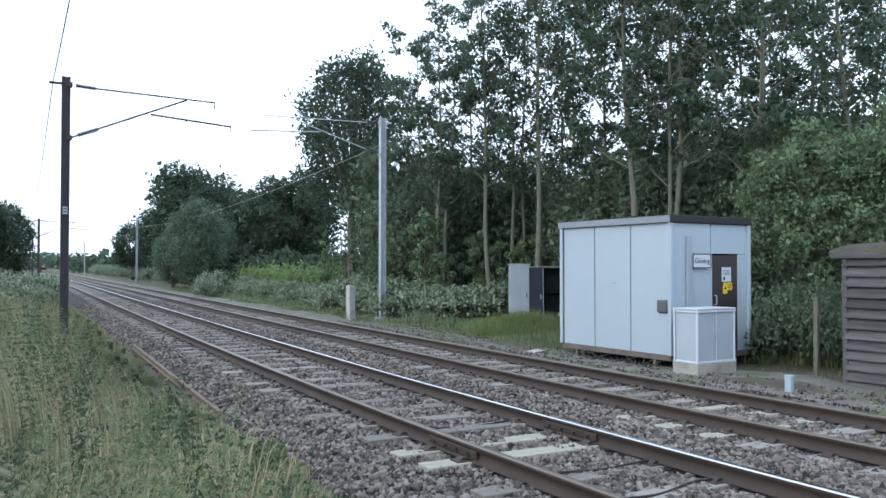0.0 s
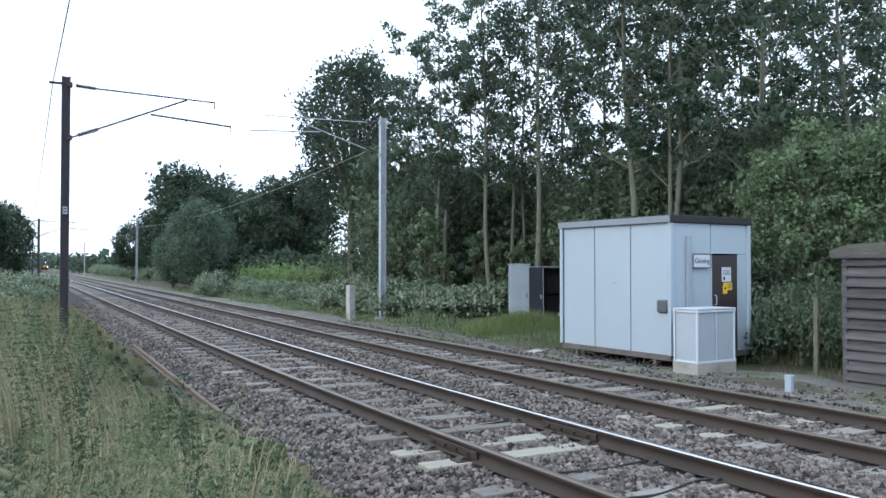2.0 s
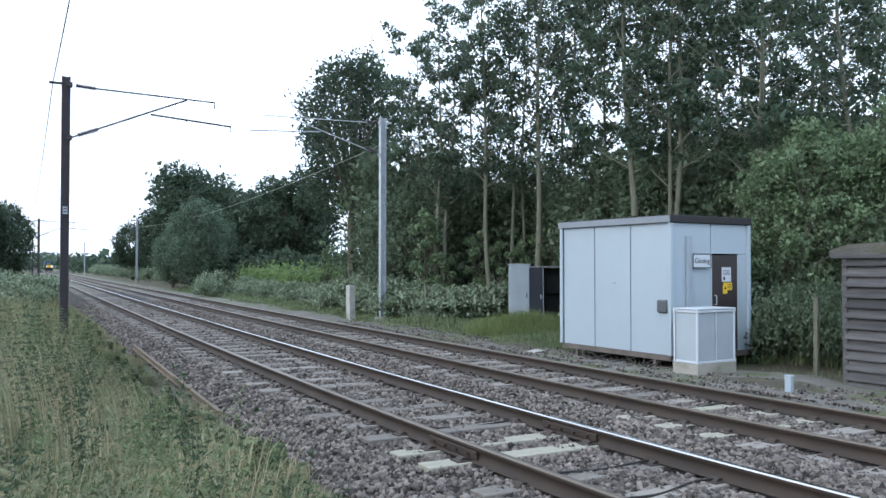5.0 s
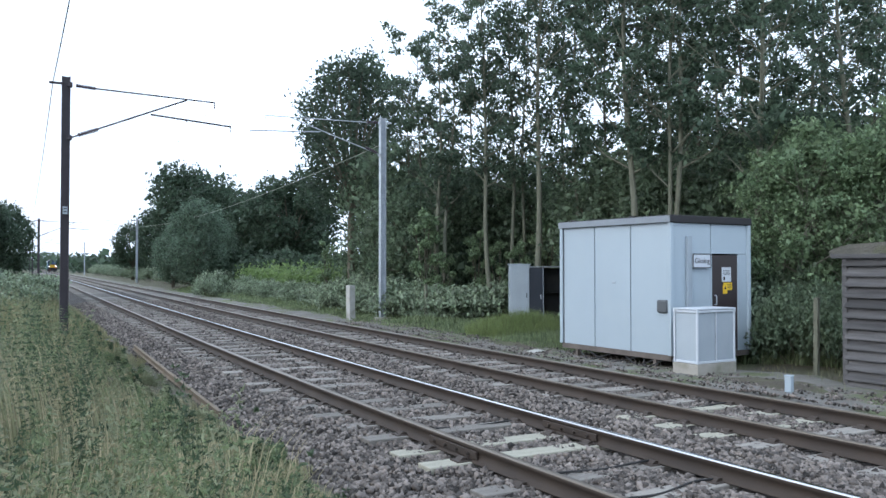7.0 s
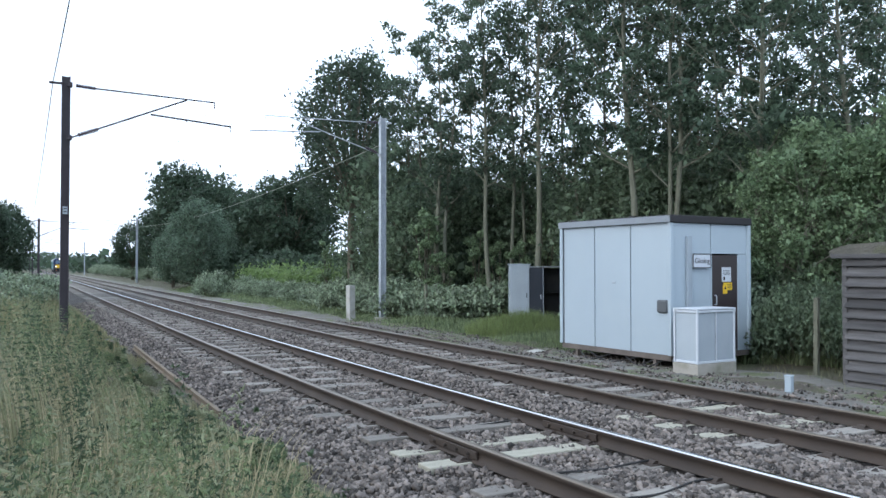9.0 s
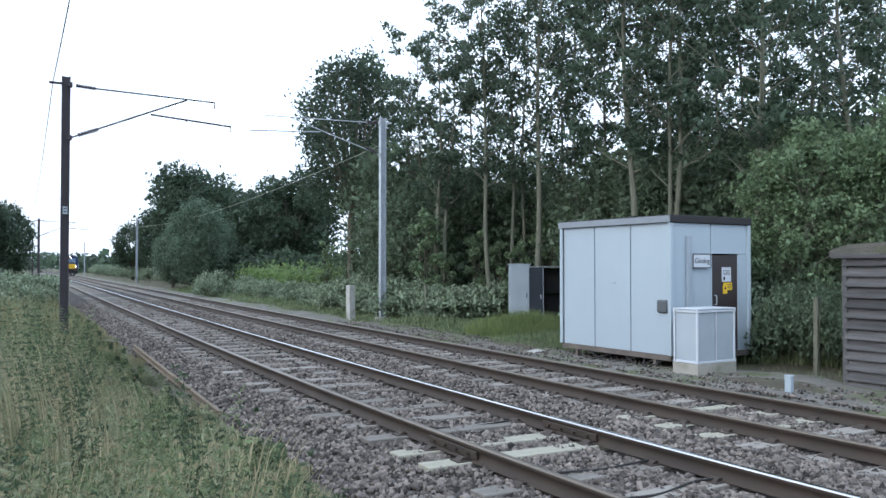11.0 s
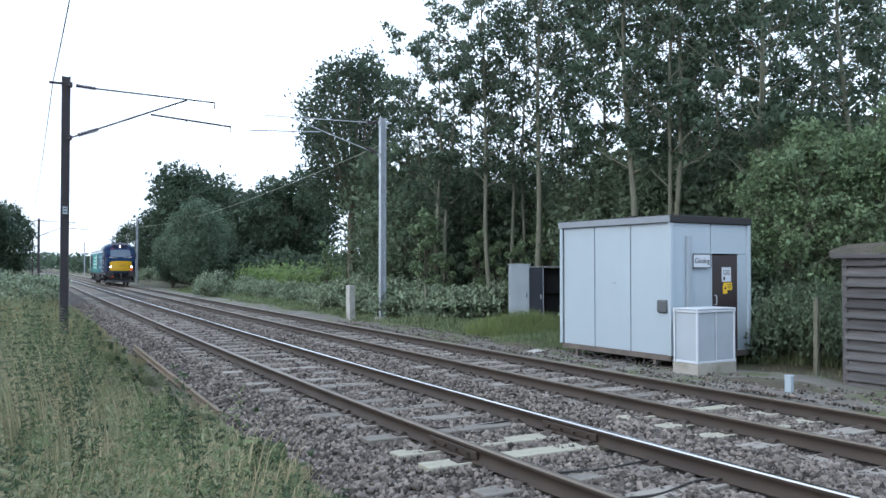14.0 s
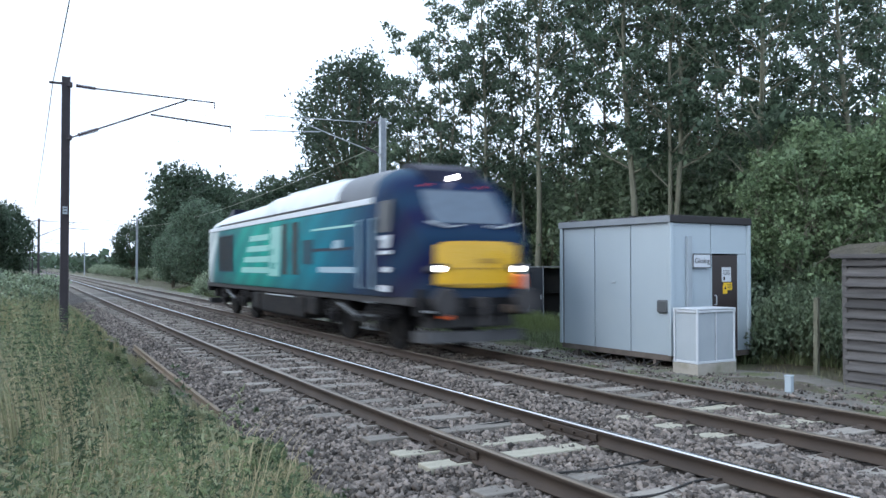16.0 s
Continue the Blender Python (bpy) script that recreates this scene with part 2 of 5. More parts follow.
def cess_z(u, y):
    edge = 11.75 + 1.2 * np.clip((11.5 - y) / 2.0, 0, 1) + 0.12 * np.sin(y * 2.3) + 0.08 * np.sin(y * 5.1 + 1)
    z = np.interp(u, [10.1, 10.6, 11.4, 13.6], [-0.40, -0.265, -0.275, -0.262]) + 0.012 * np.sin(u * 9 + y * 4) * np.sin(y * 7 - u * 3)
    return z - 0.5 * np.clip(u - edge, 0, 0.6)


tagged(new("gravel_path", grid_mesh("gravel_path", c_us, c_ys, cess_z, M_gravel)), "pale trodden gravel and dust along the verge", "path", kind="structure")

# loose stones of the ballast
# a squashed six-sided block, knocked out of true for each stone
ICO_V = np.array([(x, y, z) for x in (-0.8, 0.8) for y in (-0.8, 0.8) for z in (-0.8, 0.8)])
ICO_F = np.array([(0, 1, 3), (0, 3, 2), (4, 6, 7), (4, 7, 5), (0, 4, 5), (0, 5, 1), (2, 3, 7), (2, 7, 6), (0, 2, 6), (0, 6, 4), (1, 5, 7), (1, 7, 3)])


def stones(n, u0, u1, y0, y1, size, power):
    u = rng.uniform(u0, u1, n)
    y = y0 + (y1 - y0) * rng.random(n) ** power
    keep = (np.abs(np.abs(u - NEAR) - 0.7525) > 0.085) & (np.abs(np.abs(u - FAR) - 0.7525) > 0.085)
    u, y = u[keep], y[keep]
    n = len(u)
    s = size * np.clip(rng.lognormal(0, 0.24, n), 0.5, 1.5)
    v = (ICO_V[None] + rng.normal(0, 0.24, (n, len(ICO_V), 3))) * rng.uniform(0.65, 1.25, (n, 1, 3)) * s[:, None, None]
    q = rng.normal(size=(n, 4))
    q /= np.linalg.norm(q, axis=1)[:, None]
    w, x, yy, z = q.T
    R = np.stack([1 - 2 * (yy * yy + z * z), 2 * (x * yy - z * w), 2 * (x * z + yy * w), 2 * (x * yy + z * w), 1 - 2 * (x * x + z * z), 2 * (yy * z - x * w),
                  2 * (x * z - yy * w), 2 * (yy * z + x * w), 1 - 2 * (x * x + yy * yy)], -1).reshape(n, 3, 3)
    v = np.einsum("nij,nkj->nki", R, v)
    c = np.stack([u + bend(y), y, ballast_z(u, y) + s * rng.uniform(-0.05, 0.62, n)], -1)
    v = v + c[:, None]
    f = (ICO_F[None] + (np.arange(n) * len(ICO_V))[:, None, None])
    return v.reshape(-1, 3), f.reshape(-1, 3)


sv, sf = stones(125000, 2.45, 10.3, 3.4, 46, 0.0205, 2.1)
gv, gf = stones(5000, 10.3, 12.0, 3.0, 26, 0.016, 1.5)
bv, bf = stones(9000, 2.45, 10.3, -6, 3.6, 0.026, 0.7)
sf = np.concatenate([sf, bf + len(sv)])
sv = np.concatenate([sv, bv])
sf = np.concatenate([sf, gf + len(sv)])
sv = np.concatenate([sv, gv + np.array([0, 0, 0.175])])
tagged(new("ballast_stones", raw("ballast_stones", sv, sf, M_stone)), "loose angular grey and brown ballast stones", "stones", kind="stuff")

RAIL = [(-0.065, -0.158), (0.065, -0.158), (0.065, -0.148), (0.012, -0.128), (0.009, -0.055), (0.034, -0.040), (0.036, -0.010), (0.030, 0.0), (-0.030, 0.0), (-0.036, -0.010),
        (-0.034, -0.040), (-0.009, -0.055), (-0.012, -0.128), (-0.065, -0.148)]


def rail_mesh(u, head):
    """A flat-bottomed rail swept along the line; the running surface has its own steel."""
    ys = np.concatenate([np.arange(-30, 40, 0.8), np.arange(40, 120, 2.5), np.arange(120, 601, 12.0)])
    n = len(RAIL)
    c = np.array(RAIL)
    X = u + bend(ys)[:, None] + c[None, :, 0]
    V = np.stack([X, np.repeat(ys[:, None], n, 1), np.repeat(c[None, :, 1], len(ys), 0)], -1).reshape(-1, 3)
    F = []
    for k in range(len(ys) - 1):
        for i in range(n):
            j = (i + 1) % n
            F.append((k * n + i, k * n + j, (k + 1) * n + j, (k + 1) * n + i))
    me = raw("rail", V, F, M_rust)
    me.materials.append(head)
    me.polygons.foreach_set("material_index", [1 if i % n in (6, 7, 8) else 0 for i in range(len(F))])
    return me


def sleeper_mesh(w, l, h, seed):
    """A worn sleeper block with uneven arrises."""
    bm = bmesh.new()
    add_box(bm, (0, 0, -h / 2), (l, w, h), 0.012)
    for v in bm.verts:
        v.co += Vector(noise.noise_vector(v.co * 5 + Vector((seed * 3.1, 0, 0)))) * 0.008
    return mesh_of("sleeper", bm, M_sleeper)


SLEEPERS = [sleeper_mesh(0.255, 2.55, 0.14, k) for k in range(3)]
bm = bmesh.new()
add_box(bm, (0, 0, -0.07), (2.5, 0.25, 0.14), 0.012)
PALE = mesh_of("sleeper", bm, M_pale)
bm = bmesh.new()
add_box(bm, (0, 0, 0.004), (0.36, 0.16, 0.016), 0.004)
for e in (-1, 1):
    add_prism(bm, [(e * 0.16, 0.0), (e * 0.055, 0.0), (e * 0.06, 0.034), (e * 0.10, 0.04)], "y", -0.05, 0.05)
CHAIR = mesh_of("rail_fixing", bm, M_rust)


def railway(name, u, heads, ys, pale, label):
    root = tagged(new(name), label, "railway track", "two running lines")
    root.empty_display_size = 0.2
    for s, hd in zip((-0.7525, 0.7525), heads):
        part("rail", rail_mesh(u + s, hd), None, root, "rusty rail with a worn bright running surface")
    for k, y in enumerate(ys):
        d = rng.normal(0, 0.012, 3)
        q = part("sleeper", PALE if any(abs(y - p) < 0.05 for p in pale) else SLEEPERS[k % 3], None, root, at=on_line(u, y, -0.163 + d[0] * 0.5) @ pose(d[1], 0, 0, 0, 0, d[2] * 60))
        if y < 45:
            for sx in (-0.7525, 0.7525):
                part("rail_fixing", CHAIR, None, q, at=pose(sx, 0, 0))
    return root


near_ys = [-6.2, -5.4, -4.6, -3.8, -3.0, -2.2, -1.4, -0.6, 0.2, 0.95, 1.7, 2.4, 3.15, 3.9, 4.68, 5.44, 6.36, 6.98] + [7.7 + 0.78 * k for k in range(110)]
far_ys = [2.2 + 0.62 * k for k in range(-13, 145)]
track_near = railway("railway_track", NEAR, (M_dullsteel, M_steel), near_ys, (6.36, 6.98), "jointed track on partly buried sleepers with two pale timbers")
track_far = railway("railway_track", FAR, (M_dullsteel, M_dullsteel), far_ys, (5.92, 6.54, 7.16), "rusty running line on pale sleepers beside the verge")
# the sleepers farther off
vs, fs = [], []
for u, y0, st in ((NEAR, 93.5, 0.78), (FAR, 92.1, 0.62)):
    for k in range(int((420 - y0) / st)):
        y = y0 + k * st
        m = on_line(u, y, -0.165)
        b0 = len(vs)
        vs += [m @ Vector(c) for c in ((-1.27, -0.12, 0), (1.27, -0.12, 0), (1.27, 0.12, 0), (-1.27, 0.12, 0), (-1.27, -0.12, -0.1), (1.27, -0.12, -0.1), (1.27, 0.12, -0.1), (-1.27, 0.12, -0.1))]
        fs += [[b0 + i for i in q] for q in ((0, 1, 2, 3), (0, 4, 5, 1), (1, 5, 6, 2), (2, 6, 7, 3), (3, 7, 4, 0))]
tagged(new("distant_sleepers", raw("distant_sleepers", np.array([v[:] for v in vs]), fs, M_sleeper)), "sleepers of both tracks fading into the distance", "sleepers", kind="stuff")


# fishplates at the joint of the near line
def fishplates(u, y):
    bm = bmesh.new()
    for e in (-1, 1):
        add_box(bm, (e * 0.032, 0, -0.088), (0.026, 0.92, 0.075), 0.008)
        for k in range(4):
            yy = -0.33 + k * 0.22
            add_rod(bm, (e * 0.04, yy, -0.088), (e * 0.075, yy, -0.088), 0.018, seg=6)
    ob = part("fishplate", bm, M_rust, track_near, "bolted rail joint plate", at=on_line(u, y))
    return ob


fishplates(NEAR + 0.7525, 6.72)
fishplates(NEAR - 0.7525, 6.72)

# old rail left on the shoulder
bm = bmesh.new()
add_prism(bm, [(a * 0.8, b * 0.6) for a, b in RAIL], "y", -4.5, 4.5)
M_tan = mat("tan_rust", (0.19, 0.15, 0.11), (0.10, 0.078, 0.06), 0.9, scale=3, fine=60, bump=0.5, dist=0.005)
old = part("old_rail", bm, M_tan, at=pose(3.50, 15.0, -0.155, 0.6, 0, -4.4))
tagged(old, "old rusty length of rail lying on the ballast edge", "rail")


# bonding cables laid across the cribs
def bond_cable(u, y, dy):
    cu = bpy.data.curves.new("bond_cable", "CURVE")
    cu.dimensions, cu.bevel_depth, cu.bevel_resolution = "3D", 0.011, 2
    sp = cu.splines.new("POLY")
    n = 16
    sp.points.add(n)
    for k in range(n + 1):
        t = k / n
        q = on_line(u, y, 0) @ Vector((-0.72 + 1.42 * t, dy * math.sin(t * 5.5) + dy * t, -0.148 + 0.012 * math.sin(t * 9)))
        sp.points[k].co = (*q, 1)
    tmp = bpy.data.objects.new("bond_cable", cu)
    scene.collection.objects.link(tmp)
    me = bpy.data.meshes.new_from_object(tmp.evaluated_get(bpy.context.evaluated_depsgraph_get()))
    bpy.data.objects.remove(tmp)
    me.materials.clear()
    me.materials.append(M_black)
    tagged(new("bond_cable", me), "thin black cable laid across the sleepers", "cable", "bonding cables")


for u, y, dy in ((NEAR, 5.46, 0.05), (NEAR, 4.70, -0.06), (NEAR, 7.72, 0.04), (FAR, 7.2, 0.04), (FAR, 4.7, -0.04)):
    bond_cable(u, y, dy)


# ---- relay hut and what stands round it ----
def hut():
    L, W, H = 3.2, 2.27, 2.56
    root = tagged(new("relay_hut"), "white panelled equipment hut on a raised steel frame beside the track", "equipment hut")
    root.matrix_basis = pose(11.93, 10.78, -0.02, 0, 0, -0.6)
    for k in range(3):
        bm = bmesh.new()
        y0, y1 = k * L / 3, (k + 1) * L / 3
        add_box(bm, (0.03, (y0 + y1) / 2, H / 2), (0.06, y1 - y0 - 0.026, H), 0.006)
        w = part("wall_panel", bm, M_panel, root, "pale blue-white wall panel")
    for k in range(2):
        w2 = W / 2
        if k == 0:
            bm = bmesh.new()
            add_box(bm, (0.066 + (w2 - 0.066) / 2, 0.03, H / 2), (w2 - 0.078, 0.06, H), 0.006)
            part("wall_panel", bm, M_panel, root)
        else:
            for c, q in (((w2 + 0.010, 0.03, 0.98), (0.012, 0.06, 1.96)), ((W - 0.165, 0.03, 0.98), (0.31, 0.06, 1.96)), ((w2 + w2 / 2, 0.03, 1.968 + (H - 1.968) / 2), (w2 - 0.026, 0.06, H - 1.968))):
                bm = bmesh.new()
                add_box(bm, c, q, 0.005)
                part("wall_panel", bm, M_panel, root, "wall panel round the door")
    bm = bmesh.new()
    add_box(bm, (W - 0.03, L / 2, H / 2), (0.06, L - 0.13, H), 0.006)
    part("wall_panel", bm, M_panel, root)
    bm = bmesh.new()
    add_box(bm, (W / 2, L - 0.03, H / 2), (W - 0.13, 0.06, H), 0.006)
    part("wall_panel", bm, M_panel, root)
    for x, y in ((0, 0), (W, 0), (0, L), (W, L)):
        bm = bmesh.new()
        add_box(bm, (x, y, H / 2), (0.09, 0.09, H + 0.004), 0.012)
        part("corner_trim", bm, M_panel, root, "white corner strip")
    for c, q in (((-0.004, 0.054, H / 2), (0.02, 0.014, H)), ((0.054, -0.004, H / 2), (0.014, 0.02, H)), ((-0.004, L - 0.054, H / 2), (0.02, 0.014, H))):
        bm = bmesh.new()
        add_box(bm, c, q)
        part("gasket", bm, M_dark, root, "dark joint strip")
    bm = bmesh.new()
    add_box(bm, (W / 2, L / 2, H + 0.075), (W + 0.12, L + 0.12, 0.15), 0.02)
    roof = part("roof", bm, M_felt, root, "flat dark felt roof with a deep grey fascia")
    bm = bmesh.new()
    add_box(bm, (-0.068, L / 2, H + 0.07), (0.012, L + 0.1, 0.13), 0.004)
    part("fascia", bm, M_grey, roof, "grey metal fascia")
    for y in (0.95, 2.75):
        bm = bmesh.new()
        add_box(bm, (-0.04, y, H + 0.158), (0.08, 0.16, 0.03), 0.008)
        part("lifting_lug", bm, M_dark, roof)
    # steel frame and legs
    bm = bmesh.new()
    add_box(bm, (W / 2, L / 2, -0.055), (W + 0.02, L + 0.02, 0.11), 0.008)
    part("base_frame", bm, M_frame, root, "rust-streaked steel base frame")
    for x in (0.06, W - 0.06):
        for y in (0.45, L - 0.45):
            bm = bmesh.new()
            add_box(bm, (x, y, -0.23), (0.08, 0.08, 0.25), 0.006)
            add_box(bm, (x, y, -0.345), (0.2, 0.2, 0.02), 0.004)
            part("leg", bm, M_frame, root)
    # door
    D = W - 0.002
    bm = bmesh.new()
    add_box(bm, (D - 0.72, 0.02, 0.97), (0.78, 0.04, 1.94), 0.008)
    door = part("door", bm, M_door, root, "dark brown steel door with notices")
    bm = bmesh.new()
    x0 = D - 1.02
    add_rod(bm, (x0, -0.05, 0.95), (x0, -0.05, 1.13), 0.012)
    add_rod(bm, (x0, 0.0, 1.13), (x0, -0.05, 1.13), 0.012)
    add_rod(bm, (x0, 0.0, 0.95), (x0, -0.05, 0.95), 0.012)
    part("handle", bm, M_galv, door, "bright pull handle")
    bm = bmesh.new()
    add_box(bm, (D - 0.67, -0.004, 1.55), (0.28, 0.006, 0.29), 0.002)
    n1 = part("notice", bm, M_white, door, "white paper notice")
    bm = bmesh.new()
    for k in range(4):
        add_box(bm, (D - 0.67, -0.009, 1.63 - k * 0.028), (0.2 - 0.03 * (k % 2), 0.002, 0.010))
    add_box(bm, (D - 0.74, -0.009, 1.47), (0.05, 0.002, 0.07))
    part("printed_lines", bm, M_dark, n1)
    bm = bmesh.new()
    add_box(bm, (D - 0.63, -0.006, 1.31), (0.26, 0.006, 0.15), 0.002)
    add_box(bm, (D - 0.71, -0.004, 1.25), (0.13, 0.006, 0.18), 0.002)
    n2 = part("notice", bm, M_yellow, door, "yellow warning notice")
    bm = bmesh.new()
    add_prism(bm, [(D - 0.745, 1.25), (D - 0.675, 1.25), (D - 0.71, 1.32)], "y", -0.013, -0.010)
    for k in range(3):
        add_box(bm, (D - 0.59, -0.012, 1.35 - k * 0.035), (0.12, 0.002, 0.012))
    part("printed_lines", bm, M_dark, n2)
    bm = bmesh.new()
    for x in (D - 1.125, D - 0.318):
        add_box(bm, (x, -0.006, 0.985), (0.035, 0.02, 1.97), 0.004)
    add_box(bm, (D - 0.72, -0.006, 1.985), (0.86, 0.03, 0.035), 0.004)
    part("door_frame", bm, M_panel, door)
    # small fittings on the long wall
    bm = bmesh.new()
    add_box(bm, (-0.04, 0.17, 0.94), (0.08, 0.25, 0.25), 0.03)
    part("vent_cowl", bm, M_cowl, root, "grey moulded vent cowl")
    bm = bmesh.new()
    add_box(bm, (-0.008, 1.55, 1.38), (0.016, 0.10, 0.035), 0.006)
    part("lock_plate", bm, M_galv, root)
    # sign on its post
    bm = bmesh.new()
    add_box(bm, (0.48, -0.03, 1.56), (0.13, 0.05, 1.5), 0.006)
    part("cable_duct", bm, M_grey2, root, "grey vertical cable duct")
    bm = bmesh.new()
    add_box(bm, (0.805, -0.06, 1.823), (0.51, 0.02, 0.275), 0.008)
    s = part("name_board", bm, M_white, root, "white name board with a black rim")
    bm = bmesh.new()
    for x, z, a, b in ((0.805, 1.957, 0.52, 0.014), (0.805, 1.690, 0.52, 0.014), (0.553, 1.823, 0.014, 0.28), (1.057, 1.823, 0.014, 0.28)):
        add_box(bm, (x, -0.074, z), (a, 0.01, b))
    part("rim", bm, M_dark, s)
    lettering(s, "Gissing", 0.150, M_dark, pose(0.595, -0.073, 1.775, 90, 0, 0))
    return root


def lettering(parent, text, size, material, m):
    cu = bpy.data.curves.new("lettering", "FONT")
    cu.body, cu.size, cu.extrude = text, size, 0.002
    tmp = bpy.data.objects.new("lettering", cu)
    scene.collection.objects.link(tmp)
    me = bpy.data.meshes.new_from_object(tmp.evaluated_get(bpy.context.evaluated_depsgraph_get()))
    bpy.data.objects.remove(tmp)
    me.materials.clear()
    me.materials.append(material)
    ob = new("lettering", me)
    ob.parent, ob.matrix_basis = parent, m
    return ob


M_cowl = mat("cowl_grey", (0.085, 0.095, 0.105), (0.065, 0.072, 0.08), 0.5, scale=2, fine=60, bump=0.05, dist=0.001)
M_door = mat("dark_door_paint", (0.022, 0.016, 0.018), (0.03, 0.022, 0.022), 0.45, scale=2, fine=60, bump=0.1, dist=0.002)
M_white = mat("white_enamel", (0.52, 0.56, 0.61), (0.46, 0.50, 0.55), 0.4, scale=2, fine=60, bump=0.03, dist=0.001)
M_yellow = mat("yellow_paint", (0.72, 0.48, 0.02), (0.62, 0.40, 0.02), 0.4, scale=2, fine=60, bump=0.03, dist=0.001)
M_grey2 = mat("mid_grey_paint", (0.30, 0.35, 0.39), (0.25, 0.29, 0.33), 0.5, scale=2, fine=60, bump=0.05, dist=0.001)
M_mesh = mat("perforated_panel", (0.36, 0.41, 0.455), (0.29, 0.34, 0.385), 0.5, metal=0.0, scale=2, fine=160, bump=0.4, dist=0.003)
hut()


def cage():
    """Cooling unit housing: white angle frame, mesh panels, concrete plinth."""
    w, d, h = 1.0, 0.53, 0.98
    root = tagged(new("cooling_unit_housing"), "white framed housing with mesh panels on a concrete plinth", "equipment housing")
    root.matrix_basis = pose(11.64, 9.90, -0.27, 0, 0, -0.6)
    bm = bmesh.new()
    add_box(bm, (w / 2, d / 2, 0.07), (w + 0.06, d + 0.06, 0.24), 0.015)
    part("plinth", bm, M_conc, root, "stained concrete plinth")
    z0 = 0.19
    for k, (c, s) in enumerate((((w / 4, 0.012, z0 + h / 2), (w / 2 - 0.03, 0.012, h - 0.06)), ((3 * w / 4, 0.012, z0 + h / 2), (w / 2 - 0.03, 0.012, h - 0.06)), ((0.012, d / 2, z0 + h / 2), (0.012, d - 0.05, h - 0.06)),
                                ((w - 0.012, d / 2, z0 + h / 2), (0.012, d - 0.05, h - 0.06)), ((w / 2, d - 0.012, z0 + h / 2), (w - 0.05, 0.012, h - 0.06)))):
        bm = bmesh.new()
        add_box(bm, c, s, 0.002)
        part("mesh_panel", bm, M_mesh, root, "fine perforated metal panel")
    for x, y, q in ((0, 0, 0.04), (0, d, 0.036), (w, 0, 0.036), (w, d, 0.036), (w / 2, -0.004, 0.02)):
        bm = bmesh.new()
        add_box(bm, (x, y, z0 + h / 2), (q, q, h), 0.006)
        part("upright", bm, M_white, root, "white painted frame upright")
    for z in (z0 + 0.025, z0 + h - 0.03):
        for c, q in (((w / 2, 0, z), (w + 0.06, 0.042, 0.042)), ((w / 2, d, z), (w + 0.06, 0.042, 0.042)), ((0, d / 2, z), (0.042, d - 0.06, 0.042)), ((w, d / 2, z), (0.042, d - 0.06, 0.042))):
            bm = bmesh.new()
            add_box(bm, c, q, 0.006)
            part("frame_rail", bm, M_white, root)
    bm = bmesh.new()
    add_box(bm, (w / 2, d / 2, z0 + h + 0.012), (w + 0.05, d + 0.05, 0.025), 0.006)
    part("top", bm, M_white, root)


cage()


def shed():
    """Old platelayers' hut clad with lapped boards."""
    w, d, h = 2.6, 2.6, 2.21
    root = tagged(new("timber_shed"), "old shed clad with weathered horizontal boards", "shed")
    root.matrix_basis = pose(12.74, 7.73, -0.32, 0, 0, -91)
    n = 13
    bh = h / n
    for k in range(n):
        for m, ln in ((pose(0, 0, 0), w), (pose(0, 0, 0, 0, 0, 90), d)):
            bm = bmesh.new()
            s = 1 if ln == w and m == pose(0, 0, 0) else -1
            y0, y1 = (-0.085, 0.004) if s == 1 else (0.085, -0.004)
            add_prism(bm, [(y0, k * bh - 0.024), (y0 * 1.02, k * bh - 0.008), (y1, (k + 1) * bh), (y1 * 2.5, (k + 1) * bh), (y0 * 0.72, k * bh - 0.028)], "x", 0, ln)
            part("board", bm, M_wood, root, at=m @ pose(0, rng.normal(0, 0.006), rng.normal(0, 0.005), 0, rng.normal(0, 0.35), rng.normal(0, 0.12)))
    for m, ln in ((pose(0, 0, 0), w), (pose(0, d - 0.06, 0), w), (pose(0.06, 0, 0, 0, 0, 90), d), (pose(w, 0, 0, 0, 0, 90), d)):
        bm = bmesh.new()
        add_box(bm, (ln / 2, 0.03, h / 2), (ln - 0.03, 0.05, h))
        part("wall", bm, M_wood, root, at=m)
    bm = bmesh.new()
    add_box(bm, (-0.01, -0.01, h / 2), (0.09, 0.09, h), 0.01)
    part("corner_post", bm, M_wood, root)
    bm = bmesh.new()
    add_prism(bm, [(-0.24, h - 0.02), (w + 0.24, h + 0.10), (w + 0.24, h + 0.26), (0.1, h + 0.17), (-0.24, h + 0.06)], "y", -0.10, d + 0.10)
    bmesh.ops.subdivide_edges(bm, edges=bm.edges, cuts=5, use_grid_fill=True)
    for v in bm.verts:
        v.co += Vector(noise.noise_vector(v.co * 3)) * 0.025
    part("roof", bm, M_mossroof, root, "shallow roof of grey mossy sheets")
    bm = bmesh.new()
    add_box(bm, (w / 2, -0.125, h - 0.03), (w + 0.4, 0.03, 0.07), 0.006)
    part("fascia", bm, M_wood, root)
    return root


M_mossroof = mat("mossy_roof", (0.12, 0.115, 0.10), (0.07, 0.07, 0.06), 0.95, scale=2, fine=30, bump=0.7, dist=0.02, dirt=(0.09, 0.10, 0.045), dirt_scale=3)
shed()


